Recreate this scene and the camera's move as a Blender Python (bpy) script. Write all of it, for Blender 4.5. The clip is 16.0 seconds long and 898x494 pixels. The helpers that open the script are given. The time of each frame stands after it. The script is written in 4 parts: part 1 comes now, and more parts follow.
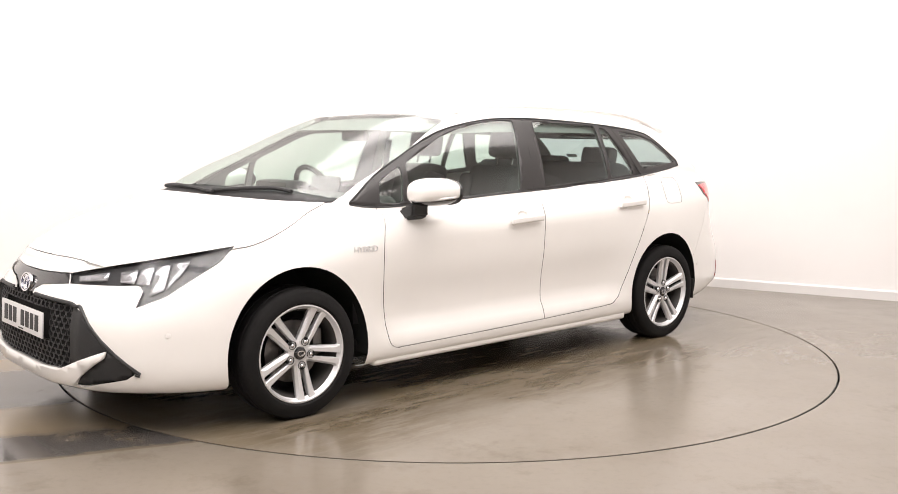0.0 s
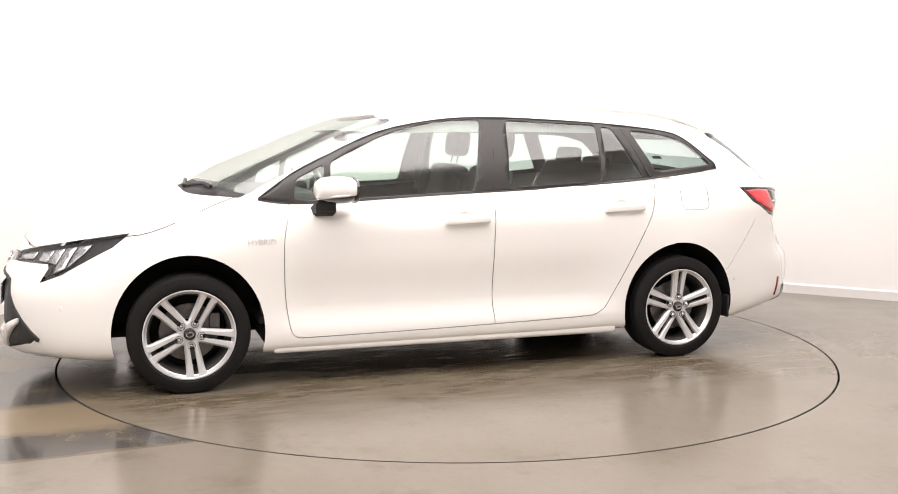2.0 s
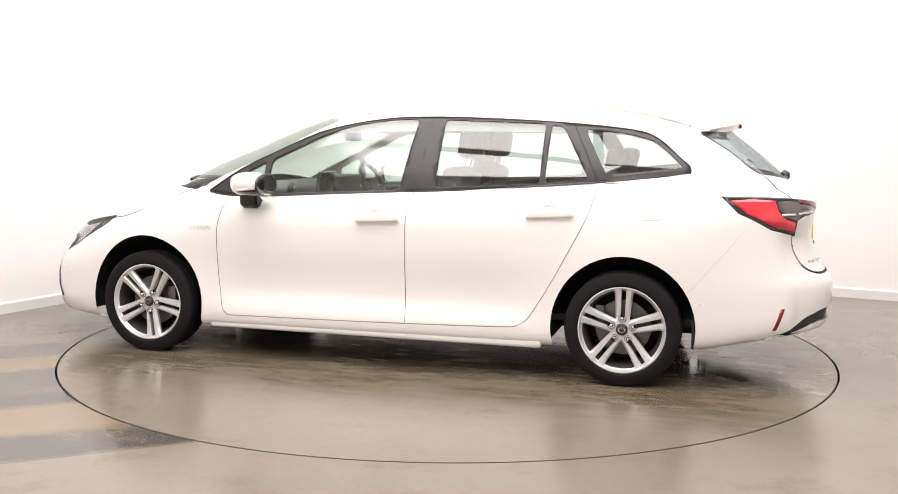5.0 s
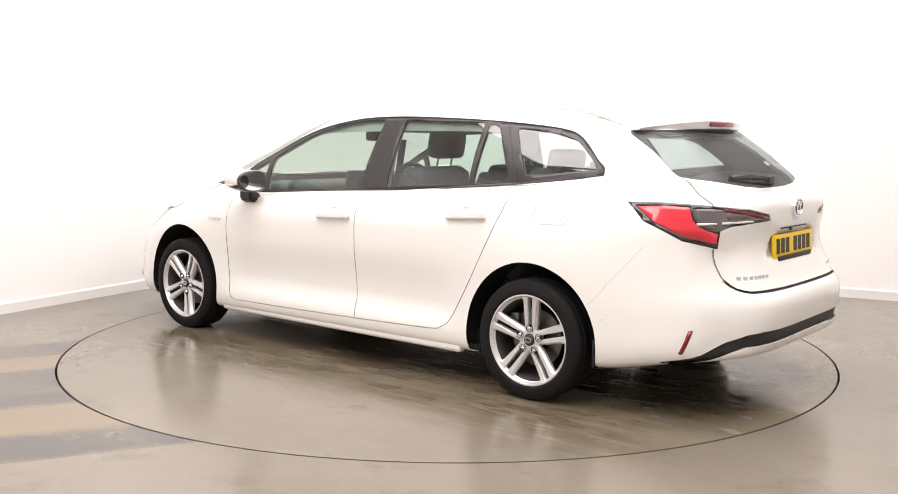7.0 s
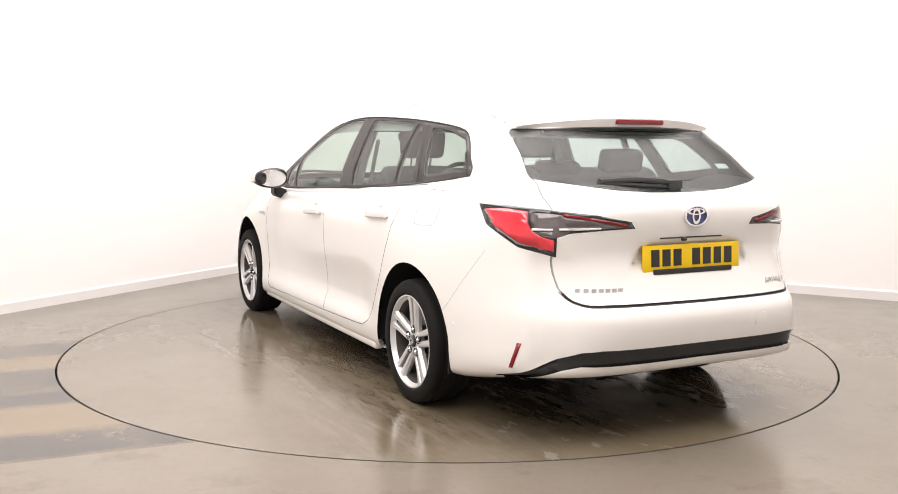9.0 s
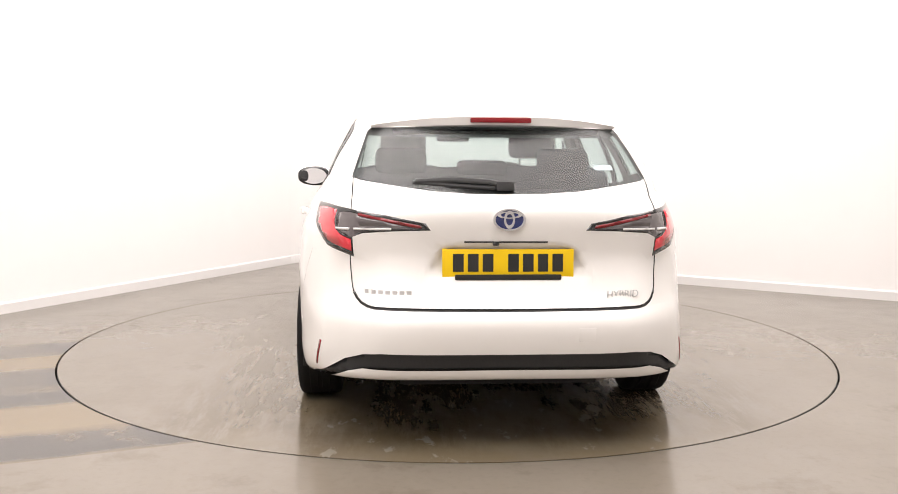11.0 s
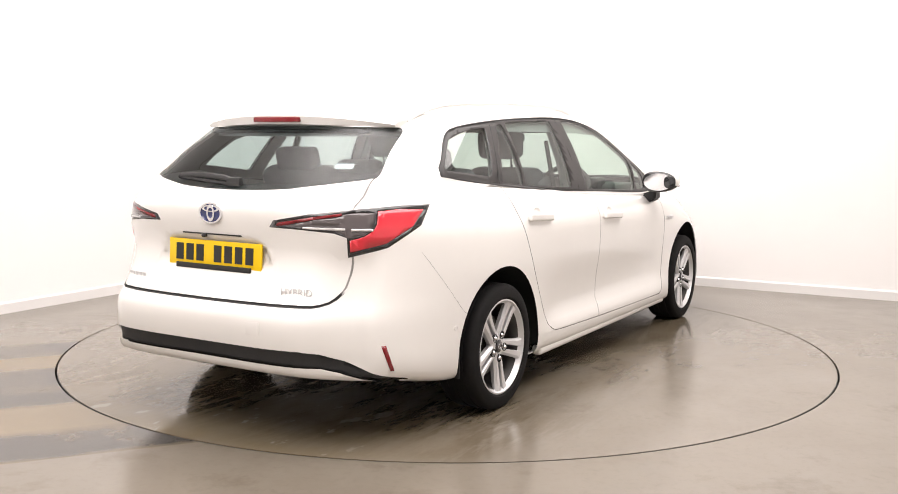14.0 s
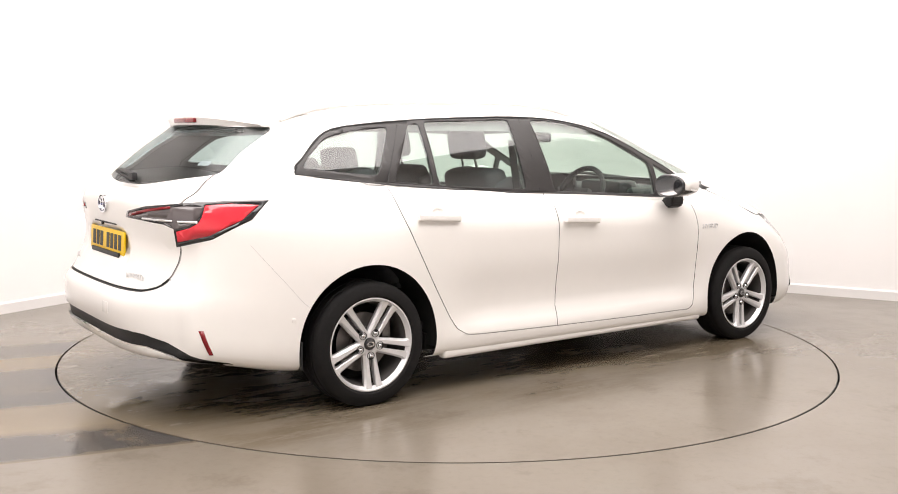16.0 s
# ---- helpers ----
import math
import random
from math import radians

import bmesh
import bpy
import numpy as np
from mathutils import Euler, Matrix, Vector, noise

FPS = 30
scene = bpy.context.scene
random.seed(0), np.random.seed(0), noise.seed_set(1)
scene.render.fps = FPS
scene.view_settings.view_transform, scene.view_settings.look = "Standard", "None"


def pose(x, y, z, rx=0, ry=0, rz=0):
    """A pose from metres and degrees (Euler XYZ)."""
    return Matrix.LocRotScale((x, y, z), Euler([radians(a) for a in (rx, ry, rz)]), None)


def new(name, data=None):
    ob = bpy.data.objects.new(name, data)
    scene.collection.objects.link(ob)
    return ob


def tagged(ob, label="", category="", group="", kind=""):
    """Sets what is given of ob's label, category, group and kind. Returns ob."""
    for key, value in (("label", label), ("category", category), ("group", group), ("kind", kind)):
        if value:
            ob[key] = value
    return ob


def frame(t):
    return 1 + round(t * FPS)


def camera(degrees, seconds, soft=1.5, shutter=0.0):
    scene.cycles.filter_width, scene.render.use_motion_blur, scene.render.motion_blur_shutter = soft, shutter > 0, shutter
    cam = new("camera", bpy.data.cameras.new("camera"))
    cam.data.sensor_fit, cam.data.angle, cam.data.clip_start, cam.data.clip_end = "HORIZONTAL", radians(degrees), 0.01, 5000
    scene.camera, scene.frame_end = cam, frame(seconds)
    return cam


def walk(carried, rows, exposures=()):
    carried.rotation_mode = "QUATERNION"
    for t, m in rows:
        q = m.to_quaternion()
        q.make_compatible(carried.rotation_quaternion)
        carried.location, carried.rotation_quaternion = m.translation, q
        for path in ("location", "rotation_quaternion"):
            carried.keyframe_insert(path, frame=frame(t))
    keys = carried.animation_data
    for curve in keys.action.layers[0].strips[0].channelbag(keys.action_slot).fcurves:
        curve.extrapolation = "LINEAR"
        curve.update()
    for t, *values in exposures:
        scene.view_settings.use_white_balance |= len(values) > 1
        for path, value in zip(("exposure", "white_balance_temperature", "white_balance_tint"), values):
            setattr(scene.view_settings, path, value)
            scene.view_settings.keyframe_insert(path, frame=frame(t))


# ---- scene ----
from mathutils.bvhtree import BVHTree

# The turntable's centre is the origin; the camera stands still on a tripod and the table turns.
EYE_AT, YAW, PITCH, LEAN = (0.0, -5.7706, 1.2311), -0.039, -6.426, 0.413
cam = camera(50.28, 16.0, soft=0.9)
STAND = pose(*EYE_AT, 90 + PITCH, 0, YAW) @ pose(0, 0, 0, 0, 0, LEAN)
walk(cam, [(0.0, STAND), (16.0, STAND)])

TURN_START, TURN_RATE = 222.036, -11.6331      # degrees, degrees a second
CAR_X, CAR_Y = 0.2254, -0.0902                 # the car's middle on the table
TABLE_R = 2.222

# ---------------------------------------------------------------- light
world = bpy.data.worlds.new("studio_world")
world.use_nodes = True
world.node_tree.nodes["Background"].inputs[0].default_value = (1, 0.97, 0.95, 1)
world.node_tree.nodes["Background"].inputs[1].default_value = 0.05
scene.world = world
scene.view_settings.exposure = 0.0
ROOM_TURN = 61.2                               # direction of the wall that runs away from the camera
LAMP_POWER = 572.0


def ceiling_lamp(x, y, z, sx, sy, power):
    data = bpy.data.lights.new("softbox_light", "AREA")
    data.shape, data.size, data.size_y, data.energy, data.color = "RECTANGLE", sx, sy, power, (1.0, 0.935, 0.912)
    ob = new("softbox_light", data)
    ob.matrix_world = pose(x, y, z, 0, 0, ROOM_TURN)
    return ob


# ---------------------------------------------------------------- materials
def material(name, color, rough=0.5, metal=0.0, coat=0.0, grain=0.0, grain_scale=40.0, bump=0.0, spec=0.5):
    m = bpy.data.materials.new(name)
    m.use_nodes = True
    nt = m.node_tree
    b = nt.nodes["Principled BSDF"]
    b.inputs["Base Color"].default_value = (*color, 1)
    b.inputs["Roughness"].default_value = rough
    b.inputs["Metallic"].default_value = metal
    b.inputs["Coat Weight"].default_value = coat
    b.inputs["Coat Roughness"].default_value = 0.04
    b.inputs["Specular IOR Level"].default_value = spec
    if grain or bump:
        tc = nt.nodes.new("ShaderNodeTexCoord")
        n1 = nt.nodes.new("ShaderNodeTexNoise")
        n1.inputs["Scale"].default_value, n1.inputs["Detail"].default_value = grain_scale, 6
        n2 = nt.nodes.new("ShaderNodeTexNoise")
        n2.inputs["Scale"].default_value, n2.inputs["Detail"].default_value = grain_scale * 0.07, 4
        mix = nt.nodes.new("ShaderNodeMath")
        mix.operation = "ADD"
        for n in (n1, n2):
            nt.links.new(tc.outputs["Object"], n.inputs["Vector"])
        nt.links.new(n1.outputs[0], mix.inputs[0])
        nt.links.new(n2.outputs[0], mix.inputs[1])
        ramp = nt.nodes.new("ShaderNodeMapRange")
        ramp.inputs[1].default_value, ramp.inputs[2].default_value = 0.6, 1.4
        ramp.inputs[3].default_value, ramp.inputs[4].default_value = 1 - grain, 1 + grain
        nt.links.new(mix.outputs[0], ramp.inputs[0])
        mul = nt.nodes.new("ShaderNodeVectorMath")
        mul.operation = "SCALE"
        mul.inputs[0].default_value = color
        nt.links.new(ramp.outputs[0], mul.inputs["Scale"])
        nt.links.new(mul.outputs[0], b.inputs["Base Color"])
        if bump:
            bn = nt.nodes.new("ShaderNodeBump")
            bn.inputs["Strength"].default_value, bn.inputs["Distance"].default_value = bump, 0.004
            nt.links.new(n1.outputs[0], bn.inputs["Height"])
            nt.links.new(bn.outputs[0], b.inputs["Normal"])
    return m


def pane_material(name, tint, base=0.10, edge=0.85, rough=0.0):
    """Thin pane: tinted see-through, with gloss that grows towards grazing angles."""
    m = bpy.data.materials.new(name)
    m.use_nodes = True
    nt = m.node_tree
    nt.nodes.remove(nt.nodes["Principled BSDF"])
    out = nt.nodes["Material Output"]
    lw, tr, gl, mx, pw, mr = (nt.nodes.new("ShaderNode" + k) for k in ("LayerWeight", "BsdfTransparent", "BsdfGlossy", "MixShader", "Math", "MapRange"))
    lw.inputs[0].default_value = 0.5
    pw.operation = "POWER"
    pw.inputs[1].default_value = 4.0
    mr.inputs[3].default_value, mr.inputs[4].default_value = base, edge
    tr.inputs[0].default_value = (*tint, 1)
    gl.inputs[1].default_value = rough
    nt.links.new(lw.outputs["Facing"], pw.inputs[0])
    nt.links.new(pw.outputs[0], mr.inputs[0])
    nt.links.new(mr.outputs[0], mx.inputs[0])
    nt.links.new(tr.outputs[0], mx.inputs[1])
    nt.links.new(gl.outputs[0], mx.inputs[2])
    nt.links.new(mx.outputs[0], out.inputs[0])
    return m


PAINT = material("white_paint", (0.84, 0.822, 0.795), 0.32, coat=1.0, grain=0.012, grain_scale=12)
FAINT = material("faint_joint_paint", (0.56, 0.545, 0.53), 0.5)
SHUT = material("shut_line_paint", (0.45, 0.435, 0.42), 0.5)
GAP = material("panel_gap_black", (0.03, 0.03, 0.03), 0.7)
TRIM = material("black_window_trim", (0.03, 0.028, 0.028), 0.4, grain=0.1, grain_scale=60)
PLASTIC = material("grained_black_plastic", (0.022, 0.022, 0.023), 0.55, grain=0.15, grain_scale=90, bump=0.15)
GLOSS = material("gloss_black", (0.015, 0.015, 0.017), 0.12, coat=0.6)
LINER = material("wheel_arch_felt", (0.012, 0.012, 0.012), 0.9, grain=0.2, grain_scale=50, bump=0.4)
RUBBER = material("tyre_rubber", (0.010, 0.0095, 0.0095), 0.85, grain=0.18, grain_scale=70, bump=0.2, spec=0.22)
ALLOY = material("silver_alloy", (0.72, 0.72, 0.73), 0.38, metal=0.55, coat=0.3, grain=0.03, grain_scale=50)
# silver barrel coloured dark to stand for the shade behind the spokes
BARREL = material("shaded_wheel_barrel", (0.045, 0.042, 0.040), 0.6, metal=0.2, grain=0.25, grain_scale=40)
STEEL = material("brake_steel", (0.16, 0.15, 0.145), 0.4, metal=0.9, grain=0.2, grain_scale=60)
CHROME = material("chrome", (0.8, 0.8, 0.82), 0.08, metal=1.0)
RED = material("red_lamp_lens", (0.72, 0.03, 0.05), 0.15, coat=0.8)
DARKRED = material("dark_red_reflector", (0.20, 0.005, 0.010), 0.25, coat=0.3)
SMOKE = material("smoked_lamp_lens", (0.11, 0.095, 0.098), 0.14, coat=0.8)
CLEARBAR = material("clear_lamp_bar", (0.75, 0.74, 0.74), 0.2, coat=0.5)
HOUSING = material("grey_lamp_housing", (0.035, 0.035, 0.038), 0.3, grain=0.2, grain_scale=60)
FABRIC = material("charcoal_seat_fabric", (0.09, 0.09, 0.10), 0.85, grain=0.2, grain_scale=120, bump=0.3)
PILLAR = material("grey_pillar_lining", (0.27, 0.265, 0.26), 0.85, grain=0.06, grain_scale=90)
CABIN = material("dark_cabin_plastic", (0.035, 0.034, 0.036), 0.65, grain=0.12, grain_scale=70)
HEADLINING = material("pale_headlining", (0.32, 0.315, 0.305), 0.9, grain=0.05, grain_scale=90)
YELLOW = material("yellow_plate", (0.88, 0.58, 0.0), 0.4, grain=0.02)
WHITEPLATE = material("white_plate", (0.8, 0.8, 0.8), 0.4, grain=0.02)
INK = material("black_ink", (0.02, 0.02, 0.02), 0.5)
BLUE = material("blue_enamel", (0.01, 0.02, 0.12), 0.15, coat=1)
GLASS = pane_material("green_tinted_glass", (0.80, 0.935, 0.865), 0.14, 0.6, 0.12)
SCREEN = pane_material("windscreen_glass", (0.80, 0.90, 0.85), 0.13, 0.7, 0.22)
PRIVACY = pane_material("rear_glass", (0.72, 0.83, 0.79), 0.13, 0.5)
REARSCREEN = pane_material("rear_screen_glass", (0.60, 0.68, 0.69), 0.06, 0.45, 0.30)
LENS = pane_material("clear_lens", (0.95, 0.96, 0.97), 0.035, 0.4)
BOWL = material("lamp_reflector", (0.55, 0.55, 0.57), 0.22, metal=0.75, grain=0.45, grain_scale=34, bump=0.6)
WALL = material("white_wall_paint", (0.84, 0.825, 0.815), 0.7, grain=0.012, grain_scale=5, bump=0.05)
SKIRT = material("white_skirting_paint", (0.74, 0.725, 0.715), 0.45, grain=0.02, grain_scale=8)


def concrete(name, lane):
    """Sealed, worn concrete; lane: damp wheel lanes that lead on to the table."""
    m = bpy.data.materials.new(name)
    m.use_nodes = True
    nt = m.node_tree
    b = nt.nodes["Principled BSDF"]
    add = nt.nodes.new

    def noise_at(scale, detail=6, rough=0.55, stretch=None):
        n = add("ShaderNodeTexNoise")
        n.inputs["Scale"].default_value, n.inputs["Detail"].default_value, n.inputs["Roughness"].default_value = scale, detail, rough
        if stretch:
            mp = add("ShaderNodeMapping")
            mp.inputs["Rotation"].default_value = (0, 0, radians(stretch[0]))
            mp.inputs["Scale"].default_value = (stretch[1], stretch[2], 1)
            nt.links.new(tc.outputs["Object"], mp.inputs[0])
            nt.links.new(mp.outputs[0], n.inputs["Vector"])
        else:
            nt.links.new(tc.outputs["Object"], n.inputs["Vector"])
        return n.outputs[0]

    def span(src, a, c, lo=0.0, hi=1.0):
        r = add("ShaderNodeMapRange")
        r.inputs[1].default_value, r.inputs[2].default_value, r.inputs[3].default_value, r.inputs[4].default_value = a, c, lo, hi
        nt.links.new(src, r.inputs[0])
        return r.outputs[0]

    def maths(op, a, c):
        n = add("ShaderNodeMath")
        n.operation = op
        for i, v in enumerate((a, c)):
            if isinstance(v, float):
                n.inputs[i].default_value = v
            else:
                nt.links.new(v, n.inputs[i])
        return n.outputs[0]

    def blend(fac, a, c):
        n = add("ShaderNodeMix")
        n.data_type = "RGBA"
        nt.links.new(fac, n.inputs[0])
        for i, v in ((6, a), (7, c)):
            if isinstance(v, tuple):
                n.inputs[i].default_value = (*v, 1)
            else:
                nt.links.new(v, n.inputs[i])
        return n.outputs[2]

    tc = add("ShaderNodeTexCoord")
    cloud, fine, mid = noise_at(0.9), noise_at(26, 8, 0.7), noise_at(4.5, 8, 0.65)
    color = blend(span(cloud, 0.35, 0.65), (0.162, 0.138, 0.110), (0.204, 0.180, 0.151))
    color = blend(span(mid, 0.3, 0.75), color, (0.185, 0.161, 0.130))
    color = blend(maths("MULTIPLY", span(fine, 0.5, 0.85), 0.35), color, (0.11, 0.095, 0.075))
    smudge = maths("MULTIPLY", span(noise_at(2.6, 10, 0.7), 0.56, 0.68), 0.45)
    color = blend(smudge, color, (0.105, 0.088, 0.066))
    wet = None
    if lane:
        sep = add("ShaderNodeSeparateXYZ")
        rot = add("ShaderNodeMapping")
        rot.vector_type = "POINT"
        rot.inputs["Rotation"].default_value = (0, 0, radians(-23))
        nt.links.new(tc.outputs["Object"], rot.inputs[0])
        nt.links.new(rot.outputs[0], sep.inputs[0])
        wob = maths("MULTIPLY", maths("SUBTRACT", mid, 0.5), 0.10)
        across = maths("ADD", sep.outputs[1], wob)
        inside = maths("MULTIPLY", span(sep.outputs[1], -1.445, -1.435), span(sep.outputs[1], 0.81, 0.80))
        stripe = None
        for lo, hi in ((0.48, 0.80), (-0.62, 0.10), (-1.44, -1.08)):
            s = maths("MULTIPLY", span(across, lo - 0.05, lo + 0.05), span(across, hi + 0.05, hi - 0.05))
            stripe = s if stripe is None else maths("MAXIMUM", stripe, s)
        left = span(sep.outputs[0], -0.9, -1.3)
        inside = maths("MULTIPLY", inside, left)
        color = blend(maths("MULTIPLY", inside, 0.65), color, (0.200, 0.152, 0.090))
        wet = maths("MULTIPLY", maths("MULTIPLY", stripe, inside), span(noise_at(3.0, 8, 0.7), 0.25, 0.5))
        color = blend(maths("MULTIPLY", wet, 0.85), color, (0.050, 0.050, 0.054))
    else:
        # damp patches under and behind the car; the water film's glints are painted paler
        grad = add("ShaderNodeSeparateXYZ")
        nt.links.new(tc.outputs["Object"], grad.inputs[0])
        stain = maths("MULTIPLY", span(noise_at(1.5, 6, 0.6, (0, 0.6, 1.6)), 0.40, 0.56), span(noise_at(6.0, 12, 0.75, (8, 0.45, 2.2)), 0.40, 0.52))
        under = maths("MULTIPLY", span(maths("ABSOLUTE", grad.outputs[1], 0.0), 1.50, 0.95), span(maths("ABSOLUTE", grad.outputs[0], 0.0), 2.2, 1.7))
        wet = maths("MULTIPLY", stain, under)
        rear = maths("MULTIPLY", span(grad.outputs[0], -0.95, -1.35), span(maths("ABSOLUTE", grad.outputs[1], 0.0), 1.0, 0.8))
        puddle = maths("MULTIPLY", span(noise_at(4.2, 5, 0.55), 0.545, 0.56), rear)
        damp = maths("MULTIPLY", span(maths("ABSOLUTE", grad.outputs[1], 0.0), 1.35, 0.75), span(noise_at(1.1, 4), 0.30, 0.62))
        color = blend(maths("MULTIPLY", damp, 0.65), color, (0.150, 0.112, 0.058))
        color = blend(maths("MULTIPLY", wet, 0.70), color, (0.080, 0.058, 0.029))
        # wall's reflection in the water film, put into the colour as pale patches
        film_glint = maths("MULTIPLY", span(noise_at(5.5, 9, 0.62, (20, 0.8, 1.5)), 0.60, 0.63), span(grad.outputs[0], -1.25, -1.5))
        film_glint = maths("MULTIPLY", film_glint, span(maths("ABSOLUTE", grad.outputs[1], 0.0), 0.85, 0.65))
        color = blend(maths("MULTIPLY", film_glint, 0.20), color, (0.52, 0.50, 0.47))
    nt.links.new(color, b.inputs["Base Color"])
    rough = maths("ADD", span(mid, 0.3, 0.7, 0.165, 0.235), span(fine, 0.4, 0.8, 0.0, 0.03))
    rough = maths("SUBTRACT", rough, maths("MULTIPLY", wet, 0.10))
    if not lane:
        rough = maths("MULTIPLY", rough, span(maths("MAXIMUM", puddle, film_glint), 0.0, 1.0, 1.0, 0.10))
    nt.links.new(rough, b.inputs["Roughness"])
    bn = add("ShaderNodeBump")
    bn.inputs["Strength"].default_value, bn.inputs["Distance"].default_value = 0.06, 0.004
    nt.links.new(fine, bn.inputs["Height"])
    nt.links.new(bn.outputs[0], b.inputs["Normal"])
    return m


FLOOR = concrete("sealed_concrete", True)
TABLETOP = concrete("table_concrete", False)


# ---------------------------------------------------------------- helpers
def mesh_of(bm, name, smooth=40):
    me = bpy.data.meshes.new(name)
    bmesh.ops.recalc_face_normals(bm, faces=bm.faces) if smooth is None else None
    bm.to_mesh(me)
    bm.free()
    if smooth:
        for p in me.polygons:
            p.use_smooth = True
        if "flow" in me.attributes:
            me.normals_split_custom_set_from_vertices([tuple(d.vector) for d in me.attributes["flow"].data])
            me.attributes.remove(me.attributes["flow"])
        else:
            me.set_sharp_from_angle(angle=radians(smooth))
    return me


def part(name, bm, mat, parent, label="", smooth=40, solid=0.0):
    ob = new(name, mesh_of(bm, name, smooth))
    ob.data.materials.append(mat)
    ob.parent = parent
    if label:
        tagged(ob, label)
    if solid:
        md = ob.modifiers.new("thickness", "SOLIDIFY")
        md.thickness, md.offset = solid, -1
    return ob


def box(bm, c, s, bevel=0.0, m=None, seg=2):
    r = bmesh.ops.create_cube(bm, size=1, matrix=Matrix.Translation(c) @ (m or Matrix()) @ Matrix.Diagonal((*s, 1)))
    if bevel:
        vs = set(r["verts"])
        es = [e for e in bm.edges if e.verts[0] in vs and e.verts[1] in vs]
        bmesh.ops.bevel(bm, geom=es, offset=bevel, segments=seg, affect="EDGES", profile=0.6)
    return bm


def lathe(bm, prof, n=64, m=None, close=False):
    """Turn a profile of (radius, along-axis) round the y axis."""
    m = m or Matrix()
    rings = [[bm.verts.new(m @ Vector((r * math.cos(2 * math.pi * i / n), a, r * math.sin(2 * math.pi * i / n)))) for i in range(n)] for r, a in prof]
    pairs = list(zip(rings, rings[1:])) + ([(rings[-1], rings[0])] if close else [])
    for p, q in pairs:
        for i in range(n):
            j = (i + 1) % n
            bm.faces.new((p[i], q[i], q[j], p[j]))
    return bm


def tube(bm, pts, r, n=8):
    pts = [Vector(p) for p in pts]
    rings = []
    for i, p in enumerate(pts):
        d = (pts[min(i + 1, len(pts) - 1)] - pts[max(i - 1, 0)]).normalized()
        a = d.cross(Vector((0, 0, 1)) if abs(d.z) < 0.9 else Vector((1, 0, 0))).normalized()
        c = d.cross(a)
        rings.append([bm.verts.new(p + r * (math.cos(2 * math.pi * k / n) * a + math.sin(2 * math.pi * k / n) * c)) for k in range(n)])
    for p, q in zip(rings, rings[1:]):
        for i in range(n):
            bm.faces.new((p[i], p[(i + 1) % n], q[(i + 1) % n], q[i]))
    bm.faces.new(rings[0][::-1])
    bm.faces.new(rings[-1])
    return bm


def knots(x, ks):
    """Smooth curve through a few knots (x rising)."""
    xs, ys = [k[0] for k in ks], [k[1] for k in ks]
    if x <= xs[0]:
        return ys[0]
    if x >= xs[-1]:
        return ys[-1]
    i = max(j for j in range(len(xs) - 1) if xs[j] <= x)
    h = xs[i + 1] - xs[i]
    sl = [(ys[j + 1] - ys[j]) / (xs[j + 1] - xs[j]) for j in range(len(xs) - 1)]

    def tan(j):
        if j == 0 or j == len(xs) - 1:
            return sl[0] if j == 0 else sl[-1]
        return 0.0 if sl[j - 1] * sl[j] <= 0 else 2 * sl[j - 1] * sl[j] / (sl[j - 1] + sl[j])
    t = (x - xs[i]) / h
    return (ys[i] * (1 + 2 * t) * (1 - t) ** 2 + ys[i + 1] * t * t * (3 - 2 * t) + tan(i) * h * t * (1 - t) ** 2 + tan(i + 1) * h * t * t * (t - 1))


# ---------------------------------------------------------------- the studio
def in_room(u, v, z=0.0):
    """Room coordinates: u away from one wall, v towards the other, to the world."""
    a = radians(ROOM_TURN)
    return Vector((u * math.sin(a) + v * math.cos(a), -u * math.cos(a) + v * math.sin(a), z))


U0, U1, V0, V1, HIGH = -3.105, 6.0, -7.2, 3.10, 3.6


def wall(name, a, c, thick=0.15):
    bm = bmesh.new()
    lo, hi = [in_room(*p) for p in (a, c)]
    d = (hi - lo).normalized()
    out = Vector((d.y, -d.x, 0)) * thick
    vs = [bm.verts.new(p + Vector((0, 0, z))) for z in (0, HIGH) for p in (lo - d * thick, hi + d * thick, hi + d * thick + out, lo - d * thick + out)]
    for f in ((0, 1, 2, 3), (7, 6, 5, 4), (0, 4, 5, 1), (1, 5, 6, 2), (2, 6, 7, 3), (3, 7, 4, 0)):
        bm.faces.new([vs[i] for i in f])
    bmesh.ops.recalc_face_normals(bm, faces=bm.faces)
    ob = new(name, mesh_of(bm, name, 0))
    ob.data.materials.append(WALL)
    return tagged(ob, "plain white painted studio wall", "wall", kind="structure")


def skirting(a, c):
    bm = bmesh.new()
    lo, hi = [in_room(*p) for p in (a, c)]
    d = (hi - lo).normalized()
    n = Vector((-d.y, d.x, 0))
    prof = ((0.0, 0.0), (0.016, 0.0), (0.016, 0.068), (0.010, 0.078), (0.0, 0.080))
    r = [[bm.verts.new(p + n * o + Vector((0, 0, z))) for o, z in prof] for p in (lo, hi)]
    for i in range(len(prof) - 1):
        bm.faces.new((r[0][i], r[1][i], r[1][i + 1], r[0][i + 1]))
    bm.faces.new(r[0])
    bm.faces.new(r[1][::-1])
    bmesh.ops.recalc_face_normals(bm, faces=bm.faces)
    ob = new("baseboard", mesh_of(bm, "baseboard", 30))
    ob.data.materials.append(SKIRT)
    return tagged(ob, "low white skirting board along the studio wall", "baseboard", kind="structure")


